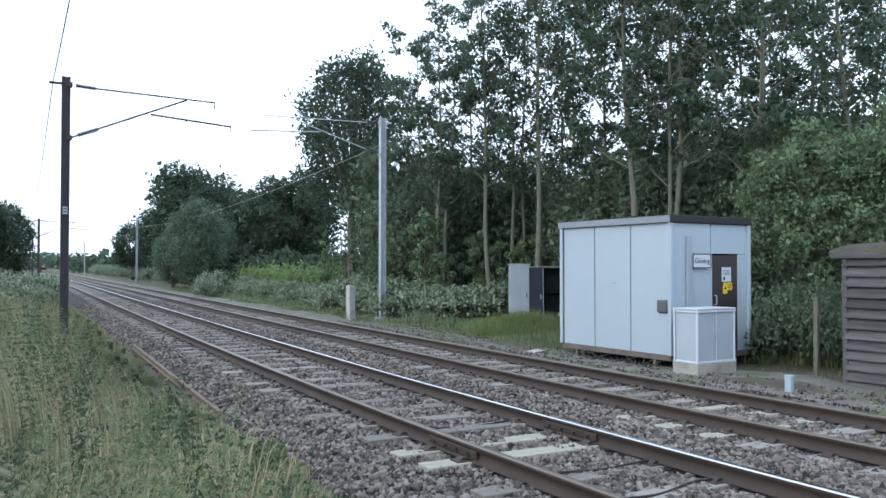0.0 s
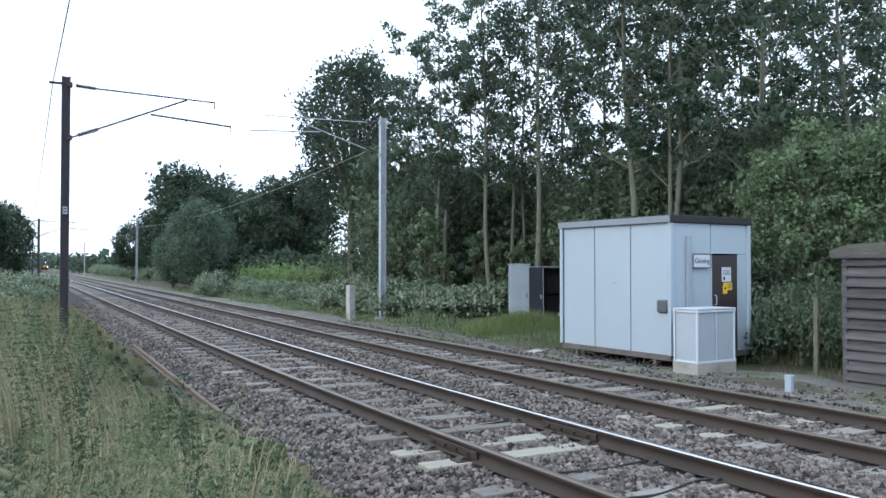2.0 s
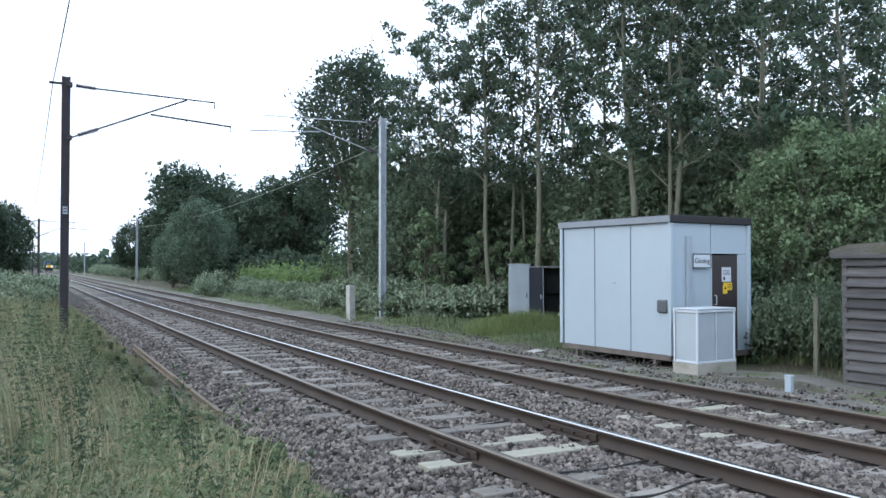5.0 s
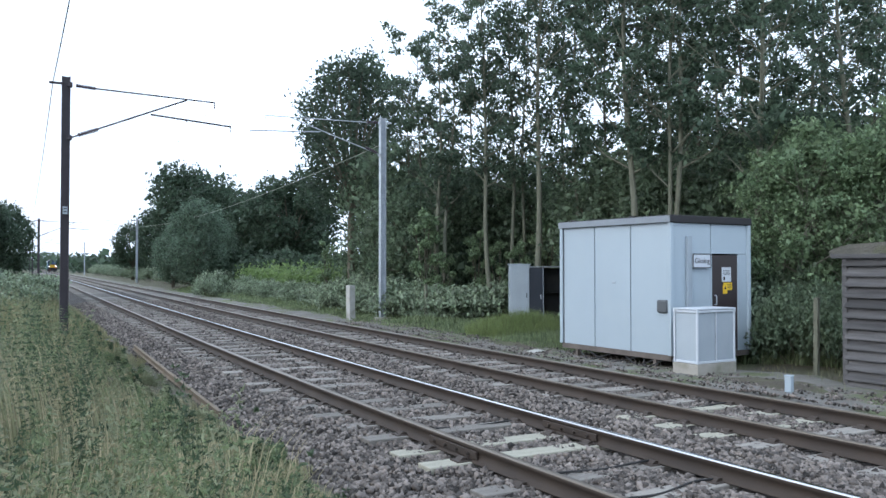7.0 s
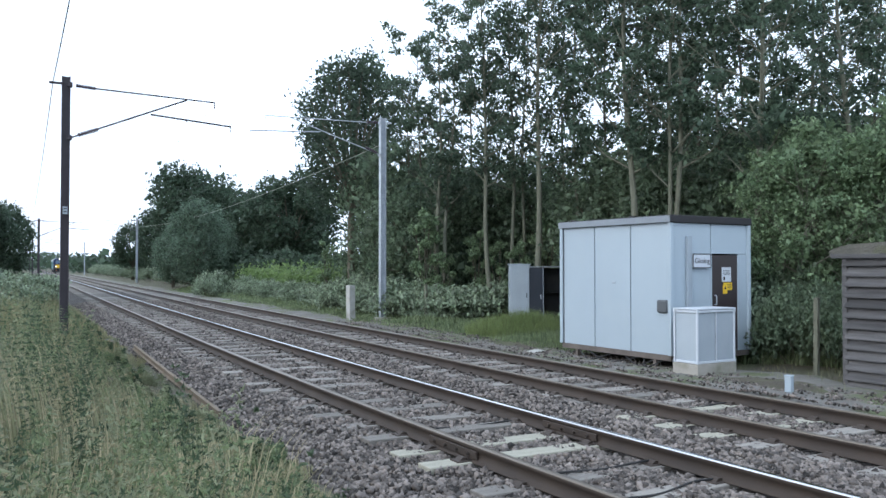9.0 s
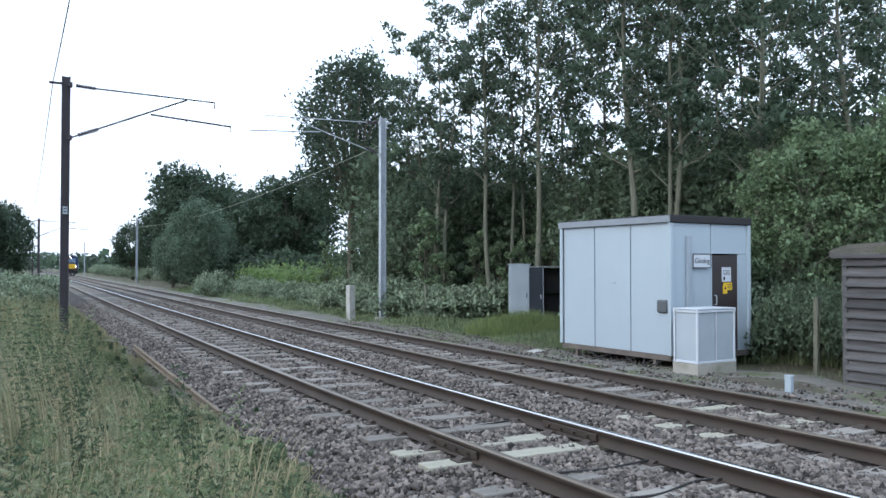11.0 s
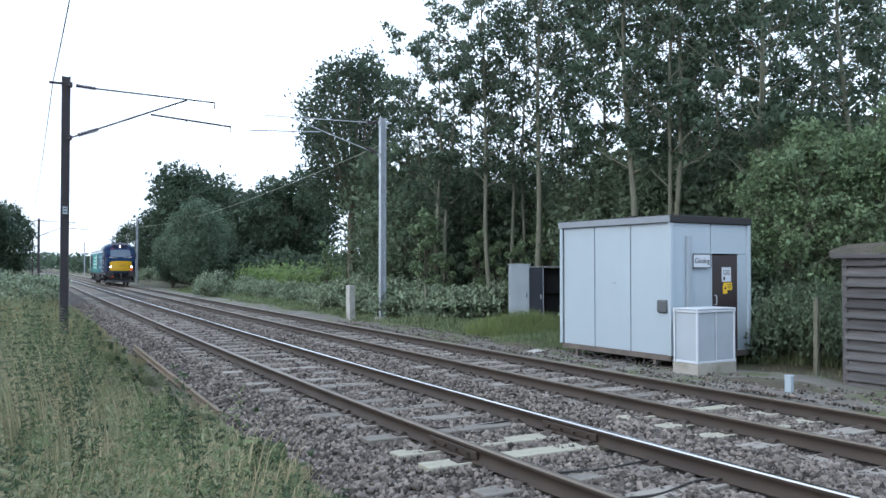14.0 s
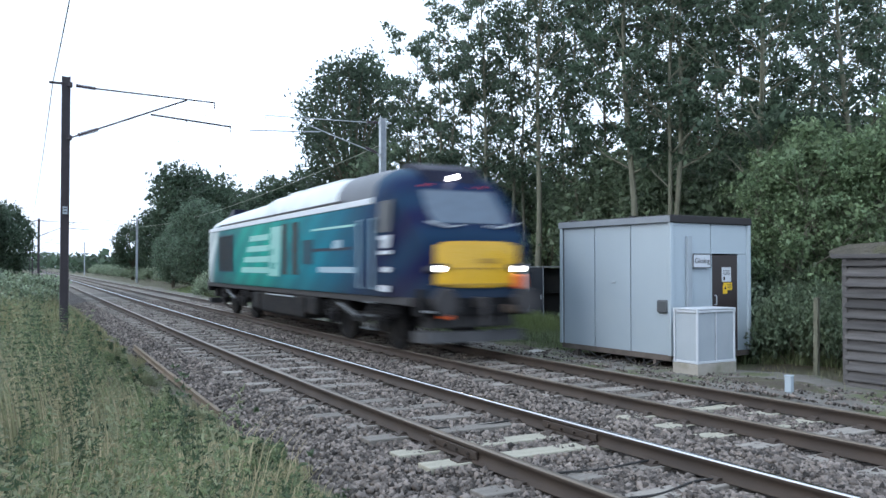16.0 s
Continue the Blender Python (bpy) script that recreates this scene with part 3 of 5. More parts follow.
def marker_box():
    root = tagged(new("trackside_box"), "small pale metal box on a short stake beside the track", "junction box")
    root.matrix_basis = pose(10.87, 7.52, -0.32, 0, 0, 12)
    bm = bmesh.new()
    add_box(bm, (0, 0, 0.06), (0.05, 0.05, 0.18))
    part("stake", bm, M_galv, root)
    bm = bmesh.new()
    add_box(bm, (0, 0, 0.24), (0.115, 0.10, 0.24), 0.012)
    b = part("body", bm, M_panel, root)
    bm = bmesh.new()
    add_box(bm, (0, 0, 0.365), (0.13, 0.115, 0.02), 0.008)
    part("lid", bm, M_panel, b)


marker_box()


def cabinet(name, u, y, w, d, h, material, rz, label, dark=False):
    root = tagged(new(name), label, "cabinet")
    root.matrix_basis = pose(u, y, -0.34, 0, 0, rz)
    bm = bmesh.new()
    add_box(bm, (w / 2, d / 2, h / 2 + 0.03), (w, d, h), 0.015)
    body = part("body", bm, material, root)
    bm = bmesh.new()
    add_box(bm, (w / 2, d / 2, h + 0.045), (w + 0.06, d + 0.06, 0.04), 0.01)
    part("lid", bm, material, body)
    bm = bmesh.new()
    add_box(bm, (w / 2, -0.012, h / 2 + 0.04), (w - 0.08, 0.024, h - 0.1), 0.006)
    dd = part("door", bm, material, root)
    bm = bmesh.new()
    add_box(bm, (w - 0.12, -0.035, h / 2), (0.03, 0.03, 0.16), 0.006)
    part("handle", bm, M_dark, dd)
    return root


cabinet("location_cabinet", 16.68, 22.25, 0.70, 0.6, 2.06, M_grey2, -32, "grey steel location cabinet in the grass behind the hut")


def open_cabinet(x, y, rz):
    """A steel cabinet with one leaf swung out; the shade inside is put in as black panels."""
    w, d, h, t = 1.35, 0.7, 2.0, 0.03
    root = tagged(new("location_cabinet"), "dark steel cabinet with its door swung open, empty, inside coloured black for shade", "cabinet")
    root.matrix_basis = pose(x, y, -0.34, 0, 0, rz)
    for nm, c, q, m in (("back_panel", (w / 2, d - t / 2, h / 2), (w - 2 * t, t, h - 0.06), M_black), ("side_panel", (t / 2, d / 2, h / 2), (t, d, h), M_dark), ("side_panel", (w - t / 2, d / 2, h / 2), (t, d, h), M_dark),
                        ("roof", (w / 2, d / 2 - 0.02, h + 0.02), (w + 0.06, d + 0.08, 0.04), M_grey), ("floor", (w / 2, d / 2, 0.03), (w - 2 * t, d - t, 0.05), M_black), ("shelf", (w / 2, d * 0.7, 1.1), (w - 2 * t - 0.01, d * 0.4, 0.02), M_black)):
        bm = bmesh.new()
        add_box(bm, c, q, 0.004)
        part(nm, bm, m, root)
    bm = bmesh.new()
    add_box(bm, (0.33, -0.015, h / 2), (0.66, 0.03, h - 0.04), 0.006)
    leaf_ob = part("door", bm, M_slate, root, "slate grey door leaf standing open", at=pose(0.0, -0.02, 0, 0, 0, -46))
    bm = bmesh.new()
    add_box(bm, (0.652, -0.034, h / 2), (0.016, 0.012, h - 0.06), 0.003)
    part("edge_strip", bm, M_grey2, leaf_ob, "pale grey folded edge")
    bm = bmesh.new()
    add_box(bm, (0.56, -0.05, h / 2), (0.03, 0.04, 0.15), 0.006)
    part("handle", bm, M_galv, leaf_ob)


M_slate = mat("slate_grey_paint", (0.020, 0.025, 0.034), (0.014, 0.018, 0.025), 0.7, scale=2, fine=60, bump=0.1, dist=0.002, spec=0.15)
open_cabinet(17.28, 21.90, -36)


# ---- overhead line ----
def insulator(bm, a, b, r=0.05, n=7):
    a, b = Vector(a), Vector(b)
    add_rod(bm, a, b, 0.02, seg=8)
    for k in range(n):
        c = a.lerp(b, (k + 0.5) / n)
        d = (b - a).normalized() * 0.022
        add_rod(bm, c - d, c + d, r, r * 0.7, seg=10)


def mast(name, u, y, h, side, reach, material, label, base=-0.4, arms=True, w=0.16):
    """A steel mast with cantilever arms; side is the way to its track."""
    root = tagged(new(name), label, "overhead line mast", "overhead line masts")
    root.matrix_basis = on_line(u, y, 0)
    bm = bmesh.new()
    # broad-flange column
    f = 0.018
    add_box(bm, (-w / 2, 0, (h + base) / 2), (f, w, h - base))
    add_box(bm, (w / 2, 0, (h + base) / 2), (f, w, h - base))
    add_box(bm, (0, 0, (h + base) / 2), (w - f, f, h - base))
    part("column", bm, material, root)
    bm = bmesh.new()
    add_box(bm, (0, 0, -0.34), (0.5, 0.5, 0.3), 0.02)
    part("foundation", bm, M_conc, root)
    if not arms:
        return root
    s = side
    zt, zb = h - 0.18, h - 1.38
    top_end, low_end = reach * 0.86, reach * 0.86
    bm = bmesh.new()
    add_box(bm, (s * w / 2, 0, zt), (0.1, 0.2, 0.1), 0.01)
    add_box(bm, (s * w / 2, 0, zb), (0.1, 0.2, 0.1), 0.01)
    add_box(bm, (-s * 0.2, 0, zt + 0.02), (0.3, 0.05, 0.05), 0.008)
    part("bracket", bm, material, root)
    bm = bmesh.new()
    insulator(bm, (s * 0.2, 0, zt), (s * 0.62, 0, zt - 0.03))
    part("insulator", bm, M_insul, root, "brown ribbed insulator")
    bm = bmesh.new()
    insulator(bm, (s * 0.25, 0, zb + 0.07), (s * 0.68, 0, zb + 0.24), 0.06)
    part("insulator", bm, M_insul, root, "brown ribbed insulator")
    bm = bmesh.new()
    add_rod(bm, (s * 0.62, 0, zt - 0.03), (s * reach, 0, zt - 0.10), 0.018, seg=8)
    part("tie", bm, material, root)
    bm = bmesh.new()
    add_rod(bm, (s * 0.1, 0, zb), (s * reach * 0.80, 0, zt - 0.10), 0.02, seg=8)
    part("strut", bm, material, root)
    bm = bmesh.new()
    add_rod(bm, (s * reach * 0.55, 0, zt - 0.52), (s * reach * 1.12, 0, zt - 0.66), 0.022, seg=8)
    add_rod(bm, (s * reach * 0.80, 0, zt - 0.58), (s * reach * 0.80, 0, zt - 0.64), 0.012, seg=6)
    add_rod(bm, (s * reach * 1.12, 0, zt - 0.64), (s * reach * 1.12, 0, zt - 0.80), 0.012, seg=6)
    add_rod(bm, (s * reach, 0, zt - 0.08), (s * reach, 0, zt - 0.26), 0.012, seg=6)
    part("registration_arm", bm, material, root)
    return root


M_insul = mat("brown_porcelain", (0.05, 0.03, 0.045), (0.035, 0.025, 0.035), 0.3, scale=3, fine=60, bump=0.02, dist=0.001)
RM = FAR + 4.2
ml = mast("overhead_mast", 1.39, 19.85, 5.98, 1, 3.3, M_mast, "dark brown steel mast in tall grass with cantilever arms")
bm = bmesh.new()
add_box(bm, (0, -0.10, 2.95), (0.10, 0.012, 0.17), 0.004)
pl = part("number_plate", bm, M_grey2, ml, "small grey plate with dark marks")
bm = bmesh.new()
add_box(bm, (0, -0.108, 2.99), (0.06, 0.004, 0.02))
add_box(bm, (0, -0.108, 2.92), (0.06, 0.004, 0.02))
part("marks", bm, M_dark, pl)
mr = mast("overhead_mast", RM, 26.4, 7.2, -1, 4.4, M_galv, "galvanised steel mast on the verge with cantilever arms", w=0.2)
for y, h in ((72, 5.55), (131, 5.9), (200, 5.9)):
    mast("overhead_mast", 1.6, y, h, 1, 3.3, M_mast, "dark distant mast of the overhead line")
for y, h in ((98, 7.2), (190, 7.0)):
    mast("overhead_mast", RM - 0.2, y, h, -1, 4.0, M_galv, "grey distant mast of the overhead line", w=0.2)


def wire(name, pts, r, label, sag=0.0, material=None):
    cu = bpy.data.curves.new(name, "CURVE")
    cu.dimensions, cu.bevel_depth, cu.bevel_resolution = "3D", r, 1
    sp = cu.splines.new("POLY")
    fine = []
    for a, b in zip(pts[:-1], pts[1:]):
        for k in range(12):
            q = Vector(a).lerp(Vector(b), k / 12)
            q.z -= sag * 4 * (k / 12) * (1 - k / 12)
            fine.append(q)
    fine.append(Vector(pts[-1]))
    sp.points.add(len(fine) - 1)
    for p, q in zip(sp.points, fine):
        p.co = (*q, 1)
    tmp = bpy.data.objects.new(name, cu)
    scene.collection.objects.link(tmp)
    me = bpy.data.meshes.new_from_object(tmp.evaluated_get(bpy.context.evaluated_depsgraph_get()))
    bpy.data.objects.remove(tmp)
    me.materials.clear()
    me.materials.append(material or M_wire)
    return tagged(new(name, me), label, "overhead wire", "overhead line wires")


def along(u, z, ys):
    return [(u + float(bend(y)), y, z) for y in ys]


# ---- trees, hedges and grass ----
def leaf_mesh(name, centres, normals_up, size, material, seed, aspect=0.55, fold=0.25):
    """Leaves: two-triangle folded blades round the given centres."""
    r = np.random.default_rng(seed)
    n = len(centres)
    d = r.normal(size=(n, 3))
    d[:, 2] -= 0.25
    d /= np.linalg.norm(d, axis=1)[:, None]
    e = np.cross(d, r.normal(size=(n, 3)) + np.array([0, 0, normals_up]))
    e /= np.linalg.norm(e, axis=1)[:, None] + 1e-9
    nn = np.cross(d, e)
    s = (size * r.lognormal(0, 0.3, n))[:, None]
    a = centres - d * s * 0.5
    b = centres + d * s * 0.5
    l = centres + e * s * aspect * 0.5 + nn * s * fold * 0.5
    q = centres - e * s * aspect * 0.5 + nn * s * fold * 0.5
    v = np.stack([a, l, b, q], 1).reshape(-1, 3)
    f = np.arange(4 * n).reshape(n, 4)
    return raw(name, v, f, material)


def stem(bm, pts, r0, r1, seg=8):
    n = len(pts) - 1
    for k in range(n):
        add_rod(bm, pts[k], pts[k + 1], r0 + (r1 - r0) * k / n, r0 + (r1 - r0) * (k + 1) / n, seg, caps=False)


def tuft_leaves(r, tufts, count, squash=0.7):
    """Leaf places gathered in uneven tufts: (centre, radius) pairs."""
    c = np.array([t[0][:] for t in tufts])
    s = np.array([t[1] for t in tufts])
    w = s ** 2 * r.lognormal(0, 0.35, len(s))
    idx = r.choice(len(s), count, p=w / w.sum())
    d = r.normal(size=(count, 3))
    d /= np.linalg.norm(d, axis=1)[:, None]
    return c[idx] + d * (s[idx] * r.random(count) ** 0.55)[:, None] * np.array([1, 1, squash])


def tall_tree(seed, h, r0, lean, bow, first, spread, leaves, size, bark, leafmat, twin=0.0, mains=30):
    """A slender woodland tree: bowed trunk, steep limbs, twigs, and leaves in tufts with gaps between; local x is the way it leans."""
    r = np.random.default_rng(seed)
    bm = bmesh.new()
    tufts = []
    paths = []
    for q in range(2 if twin else 1):
        out = 0.0 if q == 0 else twin
        hh = h * (1.0 if q == 0 else 0.86)
        n = 14
        ph = r.uniform(0, 6.28, 2)
        paths.append([Vector((lean * hh * t + bow * math.sin(math.pi * min(1, t * 1.4)) + out * min(1, t * 5) + out * 1.6 * t + 0.07 * math.sin(t * 9 + ph[0]) * min(1, t * 4),
                              0.10 * math.sin(t * 7 + ph[1]) * min(1, t * 4) + out * t, hh * t)) for t in [k / n for k in range(n + 1)]])
        stem(bm, paths[-1], r0 * (1.0 if q == 0 else 0.85), 0.012, 10)
        add_rod(bm, paths[-1][0] + Vector((0, 0, -0.15)), paths[-1][0] + Vector((0, 0, 0.35)), r0 * 1.5, r0 * 0.98, 10, caps=False)
    for k in range(mains):
        pts = paths[k % len(paths)]
        t = first + (0.99 - first) * ((k + r.random()) / mains) ** 1.12
        f = t * (len(pts) - 1)
        i = min(int(f), len(pts) - 2)
        a = pts[i].lerp(pts[i + 1], f - i)
        g = (t - first) / (1 - first)
        ln = spread * (0.55 + 0.75 * math.sin(math.pi * min(1, 0.12 + g * 0.95))) * r.uniform(0.55, 1.2)
        ang = k * 2.4 + r.uniform(-0.6, 0.6)
        rise = r.uniform(0.5, 1.25)
        d = Vector((math.cos(ang), math.sin(ang), rise)).normalized()
        m1 = a + d * ln * 0.5 + Vector((0, 0, -0.05 * ln))
        b = a + d * ln + Vector((0, 0, 0.10 * ln))
        rr = r0 * 0.26 * (1 - 0.65 * t) + 0.010
        stem(bm, [a, m1, b], rr, rr * 0.3, 6)
        tufts.append((b, r.uniform(0.28, 0.52)))
        for q in range(5):
            c = (a.lerp(m1, r.uniform(0.5, 1)) if q < 2 else m1.lerp(b, r.random()))
            v = Vector(r.normal(size=3)) + d * 0.8
            v.z = v.z * 0.6 + 0.2
            v = v.normalized() * ln * r.uniform(0.18, 0.48)
            stem(bm, [c, c + v], rr * 0.35, rr * 0.12, 4)
            if r.random() < 0.72:
                tufts.append((c + v, r.uniform(0.2, 0.46)))
    tufts.append((paths[0][-1], 0.4))
    return mesh_of("trunk", bm, bark, True), leaf_mesh("crown", tuft_leaves(r, tufts, leaves), 1.3, size, leafmat, seed + 5, aspect=0.62)


def dome_tree(seed, wide, low, top, trunk_r, lobes, leaves, size, bark, leafmat, squash=0.8, loose=0.25, lobe=(0.28, 0.46), lie=1.2):
    """A broad tree: limbs that carry rounded leafy lobes, the leaves gathered on the outside of each lobe."""
    r = np.random.default_rng(seed)
    bm = bmesh.new()
    fork = Vector((0, 0, low + 0.25 * (top - low)))
    stem(bm, [Vector((0, 0, -0.2)), Vector((0.08, 0.05, fork.z * 0.5)), fork], trunk_r, trunk_r * 0.6, 10)
    cen, rad = [], []
    mid, hz = (low + top) / 2, (top - low) / 2
    for k in range(lobes):
        z = -0.9 + 1.8 * (k + 0.5) / lobes
        a = k * 2.4 + r.uniform(-0.4, 0.4)
        w = math.sqrt(1 - z * z) * r.uniform(0.45, 0.8) * wide
        s = wide * r.uniform(*lobe)
        c = Vector((math.cos(a) * w, math.sin(a) * w, mid + z * (hz - s * squash * 0.8)))
        stem(bm, [fork.lerp(Vector((0, 0, low)), r.random() * 0.7), fork.lerp(c, 0.55) + Vector((0, 0, -0.1)), c], trunk_r * 0.34, 0.02, 6)
        cen.append(c)
        rad.append(s)
    cen, rad = np.array([c[:] for c in cen]), np.array(rad)
    idx = r.choice(lobes, leaves, p=rad ** 2 / (rad ** 2).sum())
    d = r.normal(size=(leaves, 3))
    d /= np.linalg.norm(d, axis=1)[:, None]
    # leaf sprays stand out unevenly from each lobe
    lump = 1 + loose * np.sin(d[:, 0] * 7 + idx) * np.sin(d[:, 1] * 6 + idx * 2) * np.sin(d[:, 2] * 8)
    p = cen[idx] + d * (rad[idx] * lump * (1 - 0.45 * r.random(leaves) ** 2))[:, None] * np.array([1, 1, squash])
    p[:, 2] = np.maximum(p[:, 2], 0.05)
    return mesh_of("trunk", bm, bark, True), leaf_mesh("crown", p, lie, size, leafmat, seed + 5, aspect=0.62)


def plant_tree(kind, x, y, z, rz, s, label, category="tree", name="tree", group=""):
    root = tagged(new(name), label, category, group)
    root.matrix_basis = pose(x, y, z, 0, 0, rz) @ Matrix.Diagonal((s, s, s, 1))
    part("trunk", kind[0], None, root, "trunk with rising limbs")
    part("crown", kind[1], None, root, "loose leafy crown")
    return root


def place(side, depth):
    """Ground place at a bearing (tangent of the angle right of the view axis) and a distance along the axis."""
    s, c = math.sin(YAW), math.cos(YAW)
    return depth * s + side * depth * c, depth * c - side * depth * s


ACROSS = -math.degrees(YAW)
# tall slender trees behind the hut: bearing, distance, height, trunk radius, lean, bow, lowest limb, spread, leaves, second stem
belt = [(-0.008, 31.0, 11.6, 0.115, 0.015, 0.0, 0.34, 1.9, 10500, 0.22), (0.062, 29.5, 13.5, 0.10, -0.03, -0.16, 0.36, 1.7, 6500, 0), (0.085, 30.5, 13.6, 0.085, 0.0, 0.05, 0.34, 1.7, 6500, 0),
        (0.100, 31.5, 14.2, 0.075, 0.012, -0.05, 0.36, 1.7, 6500, 0), (0.116, 28.0, 14.5, 0.125, 0.014, 0.0, 0.36, 1.9, 7500, 0), (0.147, 31.0, 14.0, 0.07, 0.01, 0.05, 0.34, 1.8, 6500, 0),
        (0.166, 28.5, 14.0, 0.075, 0.0, -0.05, 0.32, 1.8, 7000, 0), (0.235, 22.0, 13.0, 0.115, -0.022, 0.10, 0.34, 2.0, 8500, 0), (0.287, 21.5, 13.5, 0.095, 0.030, -0.06, 0.34, 2.0, 8500, -0.13),
        (0.340, 24.0, 14.0, 0.06, 0.0, 0.05, 0.30, 2.0, 8500, 0), (0.402, 19.5, 13.0, 0.10, -0.008, -0.14, 0.30, 2.0, 8500, 0), (0.455, 25.0, 14.0, 0.10, 0.015, 0.05, 0.36, 2.0, 8000, 0.2),
        (0.505, 20.5, 13.0, 0.10, -0.02, 0.10, 0.36, 1.9, 7000, 0), (0.575, 22.0, 13.5, 0.09, 0.0, 0.0, 0.34, 2.0, 7500, 0)]
for k, (b, d, h, r0, ln, bw, fi, sp, nl, tw) in enumerate(belt):
    x, y = place(b, d)
    kind = tall_tree(211 + k, h, r0, ln, bw, fi, sp * (0.86 if 0.03 < b < 0.2 else 1.0), int(nl * (0.70 if 0.03 < b < 0.2 else 0.9)), 0.122, M_bark_pale, M_leaf_ash, tw)
    plant_tree(kind, x, y, -0.35, ACROSS, 1.0, "tall slender tree with two pale trunks" if tw else "tall slender tree with a bare pale trunk", group="belt of tall trees")
# darker trees deeper in the belt
DEEP = [tall_tree(251 + k, 14.5, 0.085, 0.01 * (k - 1), 0.05, 0.30, 2.2, 7000, 0.135, M_bark, M_leaf_ash) for k in range(3)]
for k, (b, d, s) in enumerate(((0.035, 36, 0.93), (0.205, 29, 1.0), (0.26, 29, 1.0), (0.315, 28, 1.05), (0.37, 28, 1.0), (0.43, 31, 1.05), (0.54, 28, 1.0), (0.28, 36, 1.1), (-0.045, 36, 0.70), (-0.028, 35, 0.80))):
    x, y = place(b, d)
    plant_tree(DEEP[k % 3], x, y, -0.35, k * 77, s, "tall dark tree deeper in the belt", group="belt of tall trees")
# dark leafy understorey
UNDER = [dome_tree(271 + k, 2.4, 0.3, 5.6, 0.10, 15, 8000, 0.15, M_bark, M_leaf_under, loose=0.5, lie=0.3) for k in range(3)]
for k, (b, d, s) in enumerate(((-0.05, 37, 1.45), (-0.03, 39, 1.5), (-0.025, 34, 1.05), (0.02, 36, 1.2), (0.055, 37, 1.25), (0.10, 36, 1.3), (0.145, 35, 1.25), (0.19, 31, 1.05), (0.225, 28, 1.1), (0.265, 27, 1.1), (0.305, 26.5, 1.15), (0.345, 25.5, 1.15), (0.385, 24.5, 1.1),
                               (0.43, 24, 1.15), (0.48, 23, 1.2), (0.53, 23, 1.2), (0.58, 23, 1.2), (-0.085, 42, 0.9), (0.08, 42, 1.1), (0.0, 42, 0.95), (0.17, 40, 1.2), (0.25, 36, 1.4), (0.33, 33, 1.4), (0.42, 31, 1.4), (0.51, 30, 1.4))):
    x, y = place(b, d)
    plant_tree(UNDER[k % 3], x, y, -0.35, k * 53, s, "dense dark young tree among the taller trunks", group="understorey trees")
# ivy and young growth round the pair of trunks, and between hut and shed
IVY = [dome_tree(281 + k, 0.75, 0.4, 4.6, 0.05, 12, 3000, 0.11, M_bark, M_leaf_light, loose=0.5) for k in range(2)]
for k, (b, d, s) in enumerate(((-0.022, 30.4, 0.98), (0.002, 30.2, 0.6), (0.128, 30.5, 0.95), (0.07, 31, 0.7), (0.042, 31.5, 0.8), (0.16, 29, 0.9), (0.095, 29.8, 0.7), (-0.075, 36, 1.0), (-0.145, 44, 0.8))):
    x, y = place(b, d)
    plant_tree(IVY[k % 2], x, y, -0.35, k * 53, s, "ivy and pale young leaves round a trunk", "shrub", "shrub", "understorey trees")
SYCAMORE = [tall_tree(291 + k, 5.0, 0.075, 0.02, 0.1, 0.10, 1.35, 9000, 0.105, M_bark_pale, M_leaf_light, mains=36) for k in range(3)]
for k, (b, d, s) in enumerate(((0.415, 18.8, 0.85), (0.455, 18.0, 0.92), (0.495, 18.4, 0.95), (0.535, 17.8, 0.9), (0.58, 17.5, 1.0), (0.44, 21.0, 1.1))):
    x, y = place(b, d)
    plant_tree(SYCAMORE[k % 3], x, y, -0.35, k * 97 + 20, s, "leafy young sycamore with bright green leaves", group="understorey trees")
# oaks in the hedge line, the see-through tree behind the mast, willow, trees of the near bank
OAK = [dome_tree(301 + k, 4.2, 1.6, 10.4, 0.30, 28, 14000, 0.26, M_bark, M_leaf_oak, 0.8, 0.7, (0.17, 0.36)) for k in range(2)]
for b, d, i, s in ((-0.190, 75, 1, 1.08), (-0.174, 78, 0, 1.0), (-0.228, 82, 0, 1.02), (-0.262, 90, 1, 1.08), (-0.318, 92, 0, 1.36), (-0.298, 98, 1, 1.22), (-0.386, 120, 1, 0.84), (-0.352, 112, 0, 1.0)):
    x, y = place(b, d)
    plant_tree(OAK[i], x, y, -0.35, b * 900, s, "broad dark oak standing in the hedge line", group="oaks beyond the verge")
AIRY = [dome_tree(61 + k, 2.9, 3.9, 12.6, 0.20, 36, 12500, 0.15, M_bark, M_leaf_dark, 0.9, 0.8, (0.13, 0.33)) for k in range(2)]
for b, d, s in ((-0.113, 40, 1.04), (-0.114, 44, 1.12)):
    x, y = place(b, d)
    plant_tree(AIRY[d > 42], x, y, -0.35, d * 31, s, "tall dark see-through tree behind the mast", group="oaks beyond the verge")
WILLOW = dome_tree(71, 2.5, 0.3, 7.4, 0.25, 26, 17000, 0.16, M_bark, M_leaf_willow, 0.95, 0.55)
for b, d, s in ((-0.305, 66, 1.08), (-0.28, 72, 0.9), (-0.335, 76, 0.8)):
    x, y = place(b, d)
    plant_tree(WILLOW, x, y, -0.35, d, s, "grey-green rounded willow beside the line")
for b, d, i, s in ((-0.553, 50, 1, 0.56), (-0.575, 46, 0, 0.55), (-0.61, 42, 1, 0.5)):
    x, y = place(b, d)
    plant_tree(OAK[i], x, y, 0.1, d * 7, s, "dark leafy tree on the near bank")


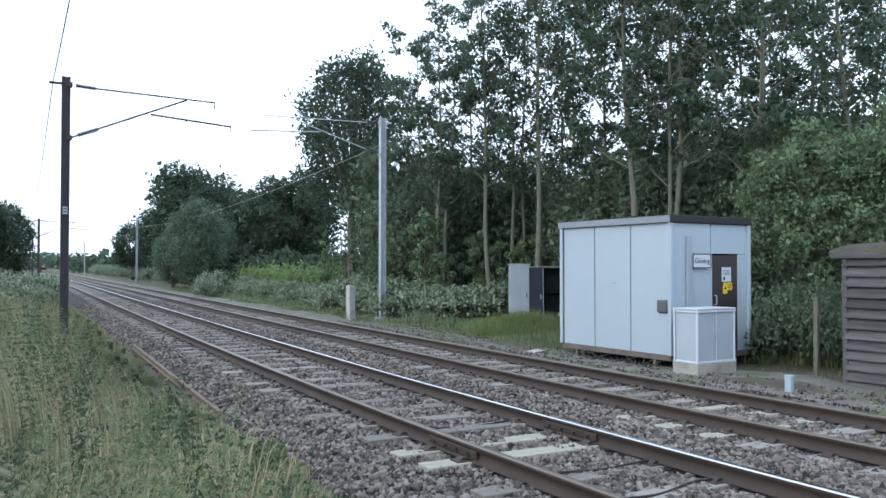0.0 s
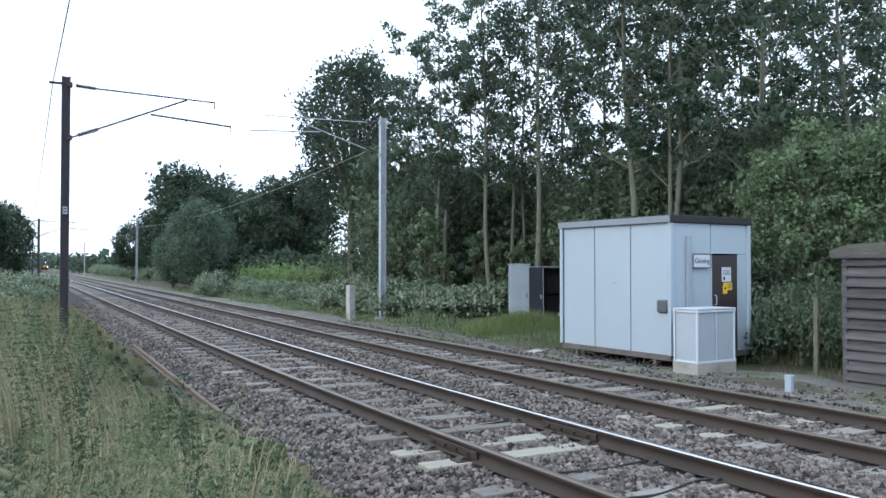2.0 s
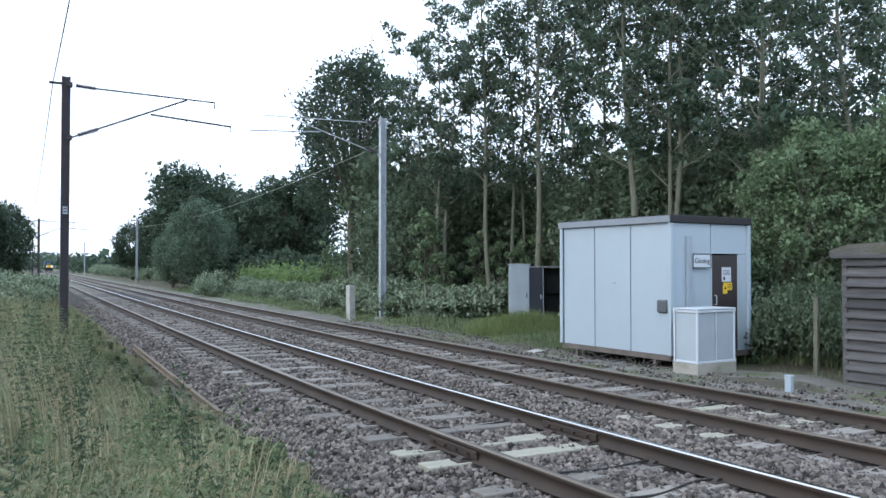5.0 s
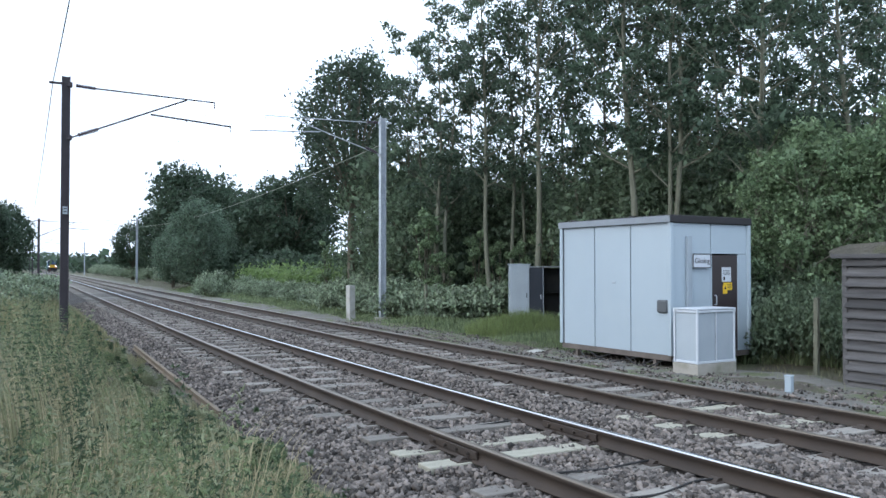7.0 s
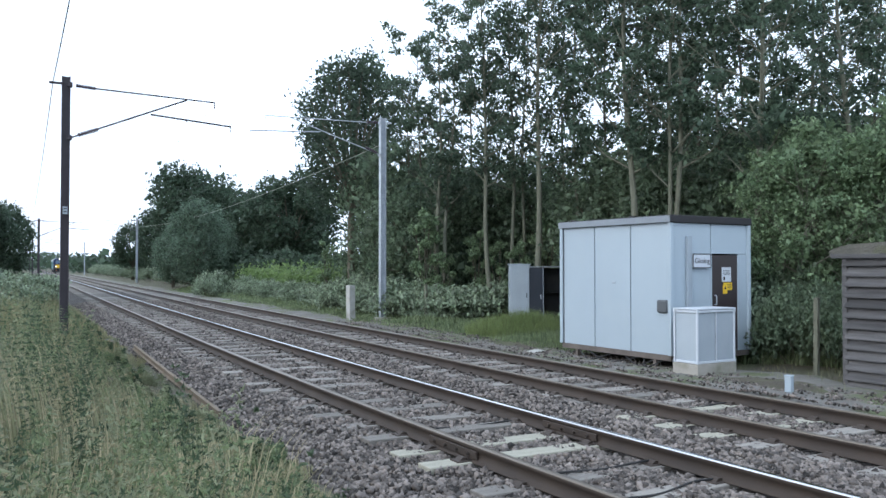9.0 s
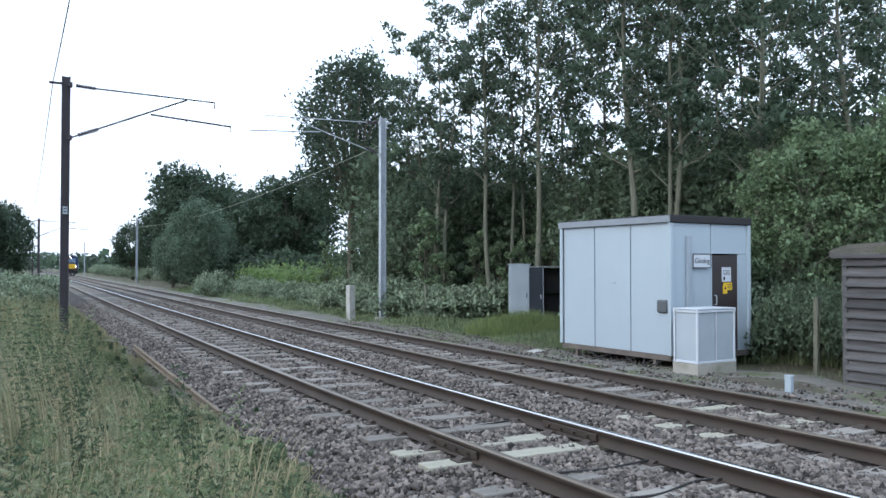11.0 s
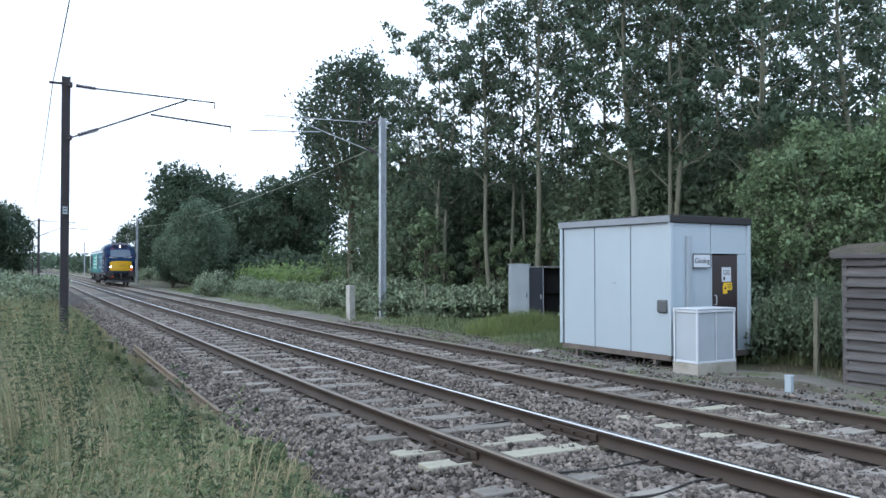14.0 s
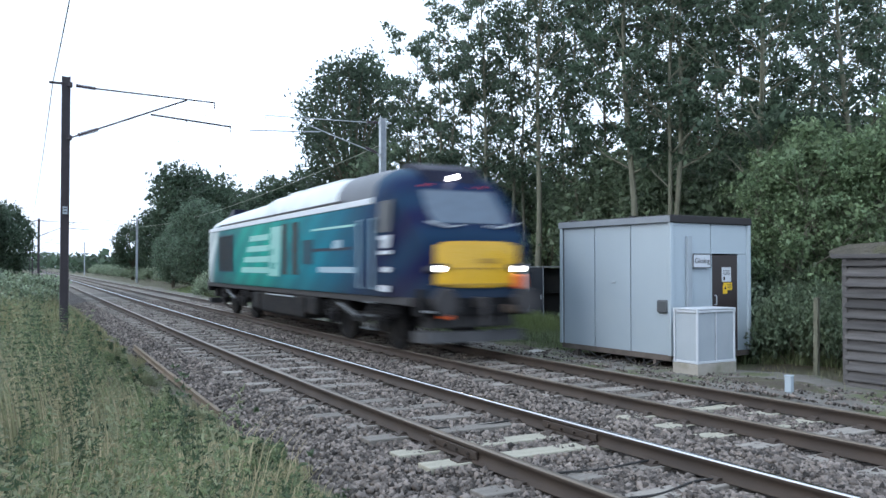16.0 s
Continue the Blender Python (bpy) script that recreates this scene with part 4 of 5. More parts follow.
def bush_kind(seed, leaves, size, material, wide, high, lobes=11):
    """A thicket of arching stems with leaves on the outside of its lobes."""
    r = np.random.default_rng(seed)
    a = np.arange(lobes) * 2.4 + r.uniform(-0.3, 0.3, lobes)
    w = np.sqrt((np.arange(lobes) + 0.5) / lobes) * wide * 0.75
    rad = wide * r.uniform(0.26, 0.42, lobes)
    c = np.stack([np.cos(a) * w, np.sin(a) * w, high * (0.9 - 0.62 * (w / wide) ** 2) * r.uniform(0.72, 1.08, lobes) - rad * 0.6], -1)
    idx = r.choice(lobes, leaves, p=rad ** 2 / (rad ** 2).sum())
    d = r.normal(size=(leaves, 3))
    d[:, 2] = np.where(d[:, 2] < -0.3, -d[:, 2], d[:, 2])
    d /= np.linalg.norm(d, axis=1)[:, None]
    lump = 1 + 0.35 * np.sin(d[:, 0] * 8 + idx) * np.sin(d[:, 1] * 7 + idx * 3)
    p = c[idx] + d * (rad[idx] * lump * (1 - 0.4 * r.random(leaves) ** 2))[:, None]
    p[:, 2] = np.abs(p[:, 2])
    bm = bmesh.new()
    for q in c:
        stem(bm, [Vector((q[0] * 0.35, q[1] * 0.35, 0)), Vector((q[0] * 0.8, q[1] * 0.8, abs(q[2]) * 0.8)), Vector((q[0], q[1], abs(q[2])))], 0.014, 0.005, 5)
    return mesh_of("stems", bm, M_bark, True), leaf_mesh("foliage", p, 0.8, size, material, seed, aspect=0.7)


BUSH_DARK = [bush_kind(91 + k, 4200, 0.15, M_leaf_dark, 1.5, 1.45) for k in range(2)]
BUSH_NEAR = [bush_kind(95 + k, 7000, 0.085, M_leaf_under, 1.5, 1.45) for k in range(2)]
BUSH = [bush_kind(81 + k, 5600, 0.105, M_bramble, 1.45, 1.35) for k in range(3)]


def plant_bush(kind, x, y, z, rz, s, label, group="bramble hedge"):
    root = tagged(new("bush"), label, "bush", group)
    root.matrix_basis = pose(x, y, z, 0, 0, rz) @ Matrix.Diagonal((*s, 1))
    part("stems", kind[0], None, root)
    part("foliage", kind[1], None, root)


def seen_between(x, y, b0, b1, d1):
    """Whether a place lies in a sector before the distance d1."""
    d = x * math.sin(YAW) + y * math.cos(YAW)
    b = (x * math.cos(YAW) - y * math.sin(YAW)) / d
    return b0 < b < b1 and d < d1


k = 0
for y in np.arange(10, 70, 1.25):
    for u in (13.6, 15.7):
        if y < 15 and u < 17:
            u += 1.6
        k += 1
        if y < 24.5 and u < 15:
            u += 3.4
        q = rng.normal(0, 0.35, 2)
        if seen_between(u + float(bend(y)), y, 0.025, 0.175, 29.5):
            continue
        s = rng.uniform(0.75, 1.15) * (0.74 if y > 36 else 0.95)
        plant_bush(BUSH[k % 3], u + 0.3 + float(bend(y)) + q[0] + max(0, y - 40) * 0.02, y + q[1], -0.35, k * 61, (s, s, s * rng.uniform(0.72, 1.35) * (1.0 if u < 16 else 1.25)), "tangled grey-green bramble bush on the verge")
for b, d, s in ((0.42, 16.8, 0.85), (0.445, 16.2, 0.85), (0.48, 16.0, 0.9), (0.40, 19.0, 1.1), (0.52, 16.5, 1.0), (0.44, 18, 1.1)):
    x, y = place(b, d)
    k += 1
    plant_bush(BUSH_NEAR[k % 2], x, y, -0.35, k * 61, (s * 0.75, s * 0.75, s * 1.25), "dark leafy bush between hut and shed")
for b, d, s in ((-0.288, 56, 0.95), (-0.292, 52, 0.7)):
    x, y = place(b, d)
    plant_bush(BUSH[0], x, y, -0.35, d, (s, s, s * 1.25), "rounded grey-green bush near the rails")
for b, d, s in ((-0.498, 42, 0.95), (-0.512, 38, 1.0), (-0.50, 34, 0.6), (-0.525, 30, 0.8), (-0.55, 27, 0.9), (-0.575, 30, 1.0), (-0.545, 38, 1.0), (-0.57, 42, 1.2)):
    x, y = place(b, d)
    plant_bush(BUSH[1], x, y, 0.1, d * 9, (s, s, s * 0.95), "low scrubby bush on the near bank", "scrub on the bank")
for b, d, s in ((-0.13, 36, 0.9), (-0.095, 34, 0.85), (-0.05, 31.5, 0.85), (-0.03, 30.5, 0.95), (-0.005, 29.6, 0.95), (0.018, 29.2, 0.95), (0.04, 29.6, 1.0), (0.06, 29.8, 1.0)):
    x, y = place(b, d)
    plant_bush(BUSH[2], x, y, -0.35, d * 19, (s, s, s * 1.1), "pale tangled bramble clump before the trees")
# thick hedge at the foot of the tree belt; its dark leaf colour stands in for tree shade
for q in range(34):
    b = -0.30 + 0.028 * q
    d = 30 - 5 * max(0, b) * 2 + 50 * max(0, -b) / 0.3 + (q % 3)
    x, y = place(b, d)
    if 0.0 < b < 0.24:
        d += 4
        x, y = place(b, d)
    s = 1.0 + 0.8 * max(0, -b) / 0.3
    plant_bush(BUSH_DARK[q % 2], x, y, -0.35, q * 47, (1.25 * s, 1.25 * s, (1.9 if b > 0 else 1.35) * s), "tall hedge bush at the foot of the trees, leaves coloured dark for tree shade", "tall hedge")

for q in range(30):
    y = 66 + q * 5.0
    s = 1.05 + 0.004 * (y - 66)
    plant_bush(BUSH_DARK[q % 2] if q % 3 else BUSH[q % 3], 14.2 + (q % 3) * 1.5 + s + float(bend(y)), y, -0.35, q * 47, (s, s, s * 1.1), "dense scrub along the far side of the line", "trackside scrub")
# bright plants in the field corner beside the line
r = np.random.default_rng(21)
n = 15000
cy = r.uniform(38, 62, n)
cu = 15.2 + r.random(n) * 7
cz = np.abs(r.normal(1.35, 0.34, n)) - 0.3
tagged(new("field_plants", leaf_mesh("field_plants", np.stack([cu + bend(cy), cy, cz], -1), 1.5, 0.26, M_crop, 22, aspect=0.4)), "bright green leafy plants in the field corner", "plants", kind="stuff")

# far woods along both sides of the line
cen = []
for q in range(260):
    b = r.uniform(-0.62, 0.75)
    d = r.uniform(230, 420)
    if -0.52 < b < -0.455 and d < 600:
        d = r.uniform(520, 600)
    x, y = place(b, d)
    hh = r.uniform(4, 9) * (1.35 if d > 500 else 0.75)
    m = 90
    cen.append(np.stack([x + r.normal(0, 5, m), y + r.normal(0, 5, m), hh * r.random(m) ** 0.7 - 0.3], -1))
tagged(new("far_woods", leaf_mesh("far_woods", np.concatenate(cen), 1.2, 2.0, M_leaf_oak, 23, aspect=0.8)), "distant dark belt of trees on the horizon", "woods", kind="stuff")

# wires
RW, LW = RM + 0.25, 1.12
wire("return_wire", along(RW, 6.35, (190, 98, 26.4)), 0.010, "slack grey return wire carried by the far masts", 0.75, mat("pale_wire", (0.34, 0.36, 0.31), (0.26, 0.28, 0.24), 0.6, scale=3, fine=40, bump=0))
wire("return_wire", along(LW, 5.82, (200, 131, 72, 19.85)) + [(-1.75, -30, 5.9)], 0.010, "thin grey wire on the near masts", 0.5)
wire("return_wire", along(RW, 6.35, (26.4, -30)), 0.005, "dull return wire passing before the tall trees", 0.75)
for u0, zc in ((NEAR, 5.12), (FAR, 5.3)):
    wire("contact_wire", along(u0, zc, (200, 131, 72, 20, -30)), 0.003, "thin contact wire over the track")
    wire("catenary_wire", along(u0, zc + 0.75, (200, 131, 72, 20, -30)), 0.0025, "thin catenary wire over the track", 0.4)


M_paleconc = mat("pale_concrete", (0.44, 0.44, 0.42), (0.34, 0.34, 0.32), 0.9, scale=3, fine=60, bump=0.4, dist=0.004, dirt=(0.27, 0.27, 0.22), dirt_scale=4)
# cables hanging under the hut
for k, (y0, y1) in enumerate(((11.2, 12.0), (11.6, 13.1), (12.4, 13.4), (11.0, 11.5))):
    q = wire("hut_cable", [(11.98, y0, -0.10), (11.86 - 0.05 * k, (y0 + y1) / 2, -0.275), (11.95, y1, -0.12)], 0.014, "black cable hanging below the hut floor", 0.03, M_black)
    tagged(q, category="cable", group="cables under the hut")
# posts on the verge
def post(name, x, y, w, h, material, label, base=-0.4):
    bm = bmesh.new()
    add_box(bm, (0, 0, (h + base) / 2), (w, w * 0.8, h - base), w * 0.08)
    for v in bm.verts:
        v.co += Vector(noise.noise_vector(v.co * 3 + Vector((x, y, 0)))) * 0.012
    return tagged(part(name, bm, material, at=pose(x, y, 0, 1.0, -1.5, 12)), label, "post")


post("concrete_post", 12.93, 27.0, 0.27, 1.0, M_paleconc, "short pale concrete post standing on the verge")
for b, d, h in ((-0.021, 28.6, 1.05), (0.463, 14.6, 1.13)):
    x, y = place(b, d)
    post("fence_post", x, y, 0.10, h, M_bark_pale, "weathered wooden fence post among the bushes")


# pale slab lying beside the far line
bm = bmesh.new()
add_box(bm, (0, 0, 0.02), (0.42, 0.26, 0.06), 0.012)
x, y = place(0.115, 18.5)
tagged(part("concrete_slab", bm, M_paleconc, at=pose(x, y, -0.285, 2, -1, 25)), "pale broken concrete slab lying on the gravel", "slab")


# ---- grass and weeds ----
def blades(name, n, u, y, z, h, w, material, seed, lean=0.5):
    """Curved tapering blades in three steps."""
    r = np.random.default_rng(seed)
    a = r.uniform(0, 2 * math.pi, n)
    d = np.stack([np.cos(a), np.sin(a), np.zeros(n)], -1)
    e = np.stack([-np.sin(a), np.cos(a), np.zeros(n)], -1)
    base = np.stack([u + bend(y), y, z], -1)
    hh = h[:, None]
    ln = (r.uniform(0.1, 1.0, n) * lean)[:, None] * hh
    up = np.array([0, 0, 1.0])
    p1 = base + up * hh * 0.45 + d * ln * 0.2
    p2 = base + up * hh * 0.8 + d * ln * 0.55
    p3 = base + up * hh * (1 - 0.12 * r.random((n, 1))) + d * ln
    ww = w[:, None] * e
    v = np.stack([base - ww, base + ww, p1 - ww * 0.85, p1 + ww * 0.85, p2 - ww * 0.5, p2 + ww * 0.5, p3], 1).reshape(-1, 3)
    o = (np.arange(n) * 7)[:, None]
    f = np.concatenate([o + np.array([[0, 1, 3]]), o + np.array([[0, 3, 2]]), o + np.array([[2, 3, 5]]), o + np.array([[2, 5, 4]]), o + np.array([[4, 5, 6]])])
    return raw(name, v, f, material)


def bank_points(n, seed, u0=-9.0, u1=2.65, y0=3.2, y1=45, power=1.8):
    r = np.random.default_rng(seed)
    y = y0 + (y1 - y0) * r.random(n) ** power
    edge = u1 + 0.18 * np.sin(y * 1.9) + 0.12 * np.sin(y * 4.3 + 1)
    u = edge - (edge - u0) * r.random(n) ** 1.35
    clump = 0.75 + 0.45 * np.sin(u * 2.3 + 1.7 * np.sin(y * 1.1)) * np.sin(y * 1.7 + u)
    rise = np.clip((edge - u) / 1.5, 0.25, 1.0)
    return u, y, ground_z(u, y), clump * rise, r


for nm, n, sd, mt, hh, ww, ln, lab in (("grass", 95000, 1, M_grass, 0.52, 0.0032, 1.3, "tall green and yellowing grass on the bank"), ("dry_grass", 16000, 2, M_straw, 0.82, 0.0026, 1.5, "dry straw-coloured seeding grass stems")):
    u, y, z, c, r = bank_points(n, sd)
    me = blades(nm, n, u, y, z - 0.02, hh * c * r.uniform(0.55, 1.25, n), ww * r.uniform(0.7, 1.4, n) * (1 + y / 25), mt, sd, ln)
    tagged(new(nm, me), lab, "grass", kind="stuff")
# weeds: stems with whorls of cut leaves, broad below and tapering to a spike, in three shades
for nm, cnt, sd, mt, lab in (("weeds", 1150, 3, M_weed, "feathery green weeds among the grass"), ("dark_weeds", 800, 13, M_weed_dark, "dark green nettles and docks among the grass"), ("pale_weeds", 800, 23, M_weed_pale, "pale yellow-green weeds going to seed")):
    u, y, z, c, r = bank_points(cnt, sd, u1=2.38, power=1.9)
    cen = []
    for i in range(len(u)):
        h = 0.95 * c[i] * r.uniform(0.6, 1.35)
        for st in range(3):
            nodes, per = 17, 6
            t = np.repeat((np.arange(nodes) + r.random(nodes) * 0.6) / nodes, per)
            a = r.uniform(0, 6.28)
            lean = r.uniform(0.05, 0.35) * h
            spoke = np.repeat(r.uniform(0, 6.28, nodes), per) + np.tile(np.array([0, 0.25, -0.25, 3.1, 3.35, 2.85]), nodes)
            rad = (0.085 * (1 - t) ** 0.8 + 0.010) * np.tile(np.array([1.0, 0.7, 0.7, 1.0, 0.7, 0.7]), nodes) * r.uniform(0.7, 1.2)
            cen.append(np.stack([u[i] + bend(y[i]) + math.cos(a) * lean * t * t + np.cos(spoke) * rad, y[i] + math.sin(a) * lean * t * t + np.sin(spoke) * rad, z[i] + h * (0.08 + 0.92 * t) - rad * 0.25], -1))
    tagged(new(nm, leaf_mesh(nm, np.concatenate(cen), 1.2, 0.036, mt, sd, aspect=0.27)), lab, "weeds", kind="stuff")
# plumes of seeding grass
u, y, z, c, r = bank_points(2600, 61, u1=2.2, power=1.8)
cen = []
for i in range(len(u)):
    h = 0.86 * c[i] * r.uniform(0.75, 1.25)
    a, t = r.uniform(0, 6.28), r.random(16)
    lean = h * r.uniform(0.1, 0.55)
    w = lean * (0.55 + 0.45 * t) ** 1.6
    cen.append(np.stack([u[i] + bend(y[i]) + math.cos(a) * w + r.normal(0, 0.012, 16), y[i] + math.sin(a) * w + r.normal(0, 0.012, 16), z[i] + h * (0.76 + 0.24 * t) - 0.25 * lean * t ** 3], -1))
tagged(new("seed_heads", leaf_mesh("seed_heads", np.concatenate(cen), 0.2, 0.034, M_straw, 62, aspect=0.2)), "soft straw-coloured plumes of seeding grass", "grass", kind="stuff")
# lush tuft before the cabinets
r = np.random.default_rng(41)
n = 9000
tx, ty = place(0.10, 24.0)
a, q = r.uniform(0, 6.28, n), r.random(n) ** 0.6
u, y = tx + np.cos(a) * q * 1.9, ty + np.sin(a) * q * 1.3
me = blades("lush_grass", n, u - bend(y), y, ground_z(u - bend(y), y), 0.74 * r.uniform(0.5, 1.2, n) * (1.1 - q * 0.6), 0.006 * np.ones(n), M_lush, 42, 0.9)
tagged(new("lush_grass", me), "lush green tuft of long grass before the cabinets", "grass", kind="stuff")
# grass round the place where the camera stands
u, y, z, c, r = bank_points(22000, 51, u0=-7, y0=-8, y1=3.4, power=0.9)
tagged(new("trodden_grass", blades("trodden_grass", len(u), u, y, z - 0.02, 0.30 * c * r.uniform(0.5, 1.2, len(u)), 0.004 * np.ones(len(u)), M_grass, 52, 1.2)), "shorter trodden grass on the near bank", "grass", kind="stuff")
# sparse tufts on the bare earth by hut and shed
r = np.random.default_rng(31)
n = 2600
y = r.uniform(2.5, 10.5, n)
u = 11.9 + r.random(n) ** 0.7 * 4.8
q = np.sin(u * 3.1 + 2 * np.sin(y * 1.7)) * np.sin(y * 2.9) > -0.15
u, y = u[q], y[q]
n = len(u)
tagged(new("tufts", blades("tufts", n, u, y, ground_z(u, y), 0.16 * r.uniform(0.3, 1.4, n), 0.0035 * np.ones(n), M_grass, 32, 1.2)), "sparse dry tufts on trodden earth", "grass", kind="stuff")
# verge grass on the hut side
r = np.random.default_rng(9)
n = 60000
y = 9 + 60 * r.random(n) ** 1.5
u = 11.5 + 4.2 * r.random(n) ** 0.9 + np.clip((15 - y) * 0.5, 0, 3)
u = np.where(y > 20, u - 0.8, u)
me = blades("verge_grass", n, u, y, ground_z(u, y), 0.26 * r.uniform(0.4, 1.3, n) * np.clip((u - 11.3) / 1.5, 0.25, 1), 0.006 * (1 + y / 25), M_weed, 10, 0.8)
tagged(new("verge_grass", me), "short rough grass along the far verge", "grass", kind="stuff")



# ---- locomotive ----
def livery():
    """Paint that runs from navy at the cabs through teal to pale green, with soft slanting bands."""
    m = mat("locomotive_livery", (0.01, 0.02, 0.08), None, 0.5, scale=1, fine=60, bump=0.02, dist=0.001, coat=0.0, spec=0.08)
    nt = m.node_tree
    b = nt.nodes["Principled BSDF"]
    tc = nt.nodes.new("ShaderNodeTexCoord")
    sp = nt.nodes.new("ShaderNodeSeparateXYZ")
    nt.links.new(tc.outputs["Object"], sp.inputs[0])
    sl = nt.nodes.new("ShaderNodeMath")
    sl.operation = "MULTIPLY_ADD"
    sl.inputs[1].default_value = 0.55
    nt.links.new(sp.outputs["Z"], sl.inputs[0])
    nt.links.new(sp.outputs["Y"], sl.inputs[2])
    mr = nt.nodes.new("ShaderNodeMapRange")
    mr.inputs["From Min"].default_value, mr.inputs["From Max"].default_value = -10.0, 12.0
    nt.links.new(sl.outputs[0], mr.inputs["Value"])
    rp = nt.nodes.new("ShaderNodeValToRGB")
    el = rp.color_ramp.elements
    el[0].position, el[0].color = 0.115, (0.004, 0.006, 0.036, 1)
    el[1].position, el[1].color = 1.0, (0.42, 0.47, 0.48, 1)
    for pos, c in ((0.165, (0.002, 0.028, 0.075)), (0.28, (0.0, 0.13, 0.19)), (0.40, (0.0, 0.18, 0.205)), (0.50, (0.0, 0.24, 0.195)), (0.62, (0.0, 0.24, 0.20)), (0.72, (0.01, 0.12, 0.12)), (0.80, (0.015, 0.11, 0.12)), (0.835, (0.42, 0.48, 0.49))):
        e = el.new(pos)
        e.color = (*c, 1)
    nt.links.new(mr.outputs["Result"], rp.inputs["Fac"])
    wave = nt.nodes.new("ShaderNodeTexWave")
    wave.inputs["Scale"].default_value = 0.33
    wave.inputs["Distortion"].default_value = 1.5
    mp = nt.nodes.new("ShaderNodeMapping")
    mp.inputs["Rotation"].default_value = (radians(-58), 0, radians(90))
    nt.links.new(tc.outputs["Object"], mp.inputs["Vector"])
    nt.links.new(mp.outputs["Vector"], wave.inputs["Vector"])
    mm = nt.nodes.new("ShaderNodeMath")
    mm.operation = "MULTIPLY"
    mm.inputs[1].default_value = 0.4
    nt.links.new(wave.outputs["Fac"], mm.inputs[0])
    dk = mix_rgb(nt, rp.outputs["Color"], (0.008, 0.05, 0.085), mm.outputs[0])
    # road dirt along the sill
    sill = nt.nodes.new("ShaderNodeMapRange")
    sill.inputs["From Min"].default_value, sill.inputs["From Max"].default_value = 1.6, 1.1
    sill.inputs["To Max"].default_value = 0.35
    nt.links.new(sp.outputs["Z"], sill.inputs["Value"])
    nt.links.new(mix_rgb(nt, dk, (0.05, 0.05, 0.055), sill.outputs["Result"]), b.inputs["Base Color"])
    return m


M_livery = livery()
M_silver = mat("silver_roof", (0.56, 0.60, 0.62), (0.44, 0.48, 0.50), 0.4, metal=0.1, scale=1.5, fine=30, bump=0.05, dist=0.002, dirt=(0.25, 0.26, 0.28), dirt_scale=1.2, dirt_lo=0.55, dirt_hi=0.9)
M_roofgrey = mat("cab_roof_grey", (0.06, 0.068, 0.085), (0.035, 0.04, 0.055), 0.4, scale=1.5, fine=30, bump=0.05, dist=0.002)
M_mint = mat("mint_paint", (0.22, 0.46, 0.42), (0.17, 0.38, 0.36), 0.35, scale=1.5, fine=30, bump=0.02, dist=0.001)
M_screen = mat("windscreen_glass", (0.045, 0.075, 0.115), (0.035, 0.06, 0.095), 0.08, scale=0.5, fine=5, bump=0, spec=0.5, coat=0.0)
M_orange = mat("orange_cover", (0.70, 0.13, 0.03), (0.55, 0.10, 0.03), 0.5, scale=4, fine=40, bump=0.1, dist=0.002)
M_red = mat("red_stripe", (0.45, 0.03, 0.03), (0.4, 0.03, 0.03), 0.4, scale=4, fine=40, bump=0)
M_bogie = mat("grimy_bogie_steel", (0.012, 0.012, 0.014), (0.007, 0.007, 0.008), 0.75, scale=4, fine=40, bump=0.4, dist=0.005, dirt=(0.03, 0.027, 0.024), dirt_scale=3, spec=0.15)
M_loconose = mat("warning_yellow", (0.56, 0.33, 0.010), (0.50, 0.29, 0.010), 0.3, scale=2, fine=60, bump=0.02, dist=0.001, coat=0.4)
M_lamp = glow("headlight_glow", (1.0, 0.95, 0.86), 16.0)

STATIONS = [(-10.0, 1.06, 2.20, 0.16), (-9.92, 1.13, 2.36, 0.16), (-9.82, 1.17, 2.47, 0.18), (-9.50, 1.22, 2.81, 0.24), (-9.15, 1.27, 3.20, 0.34), (-8.95, 1.30, 3.44, 0.45), (-8.65, 1.33, 3.62, 0.55),
            (-8.2, 1.345, 3.73, 0.66), (-7.6, 1.345, 3.78, 0.72), (-6.0, 1.345, 3.80, 0.74), (-2.0, 1.345, 3.80, 0.74), (0.2, 1.345, 3.80, 0.74), (0.8, 1.345, 3.68, 0.62), (6.0, 1.345, 3.58, 0.52), (7.3, 1.345, 3.46, 0.46), (7.9, 1.33, 3.28, 0.40),
            (8.2, 1.28, 3.08, 0.32), (8.55, 1.22, 2.70, 0.24), (8.85, 1.14, 2.40, 0.16), (9.0, 1.06, 2.2, 0.16)]


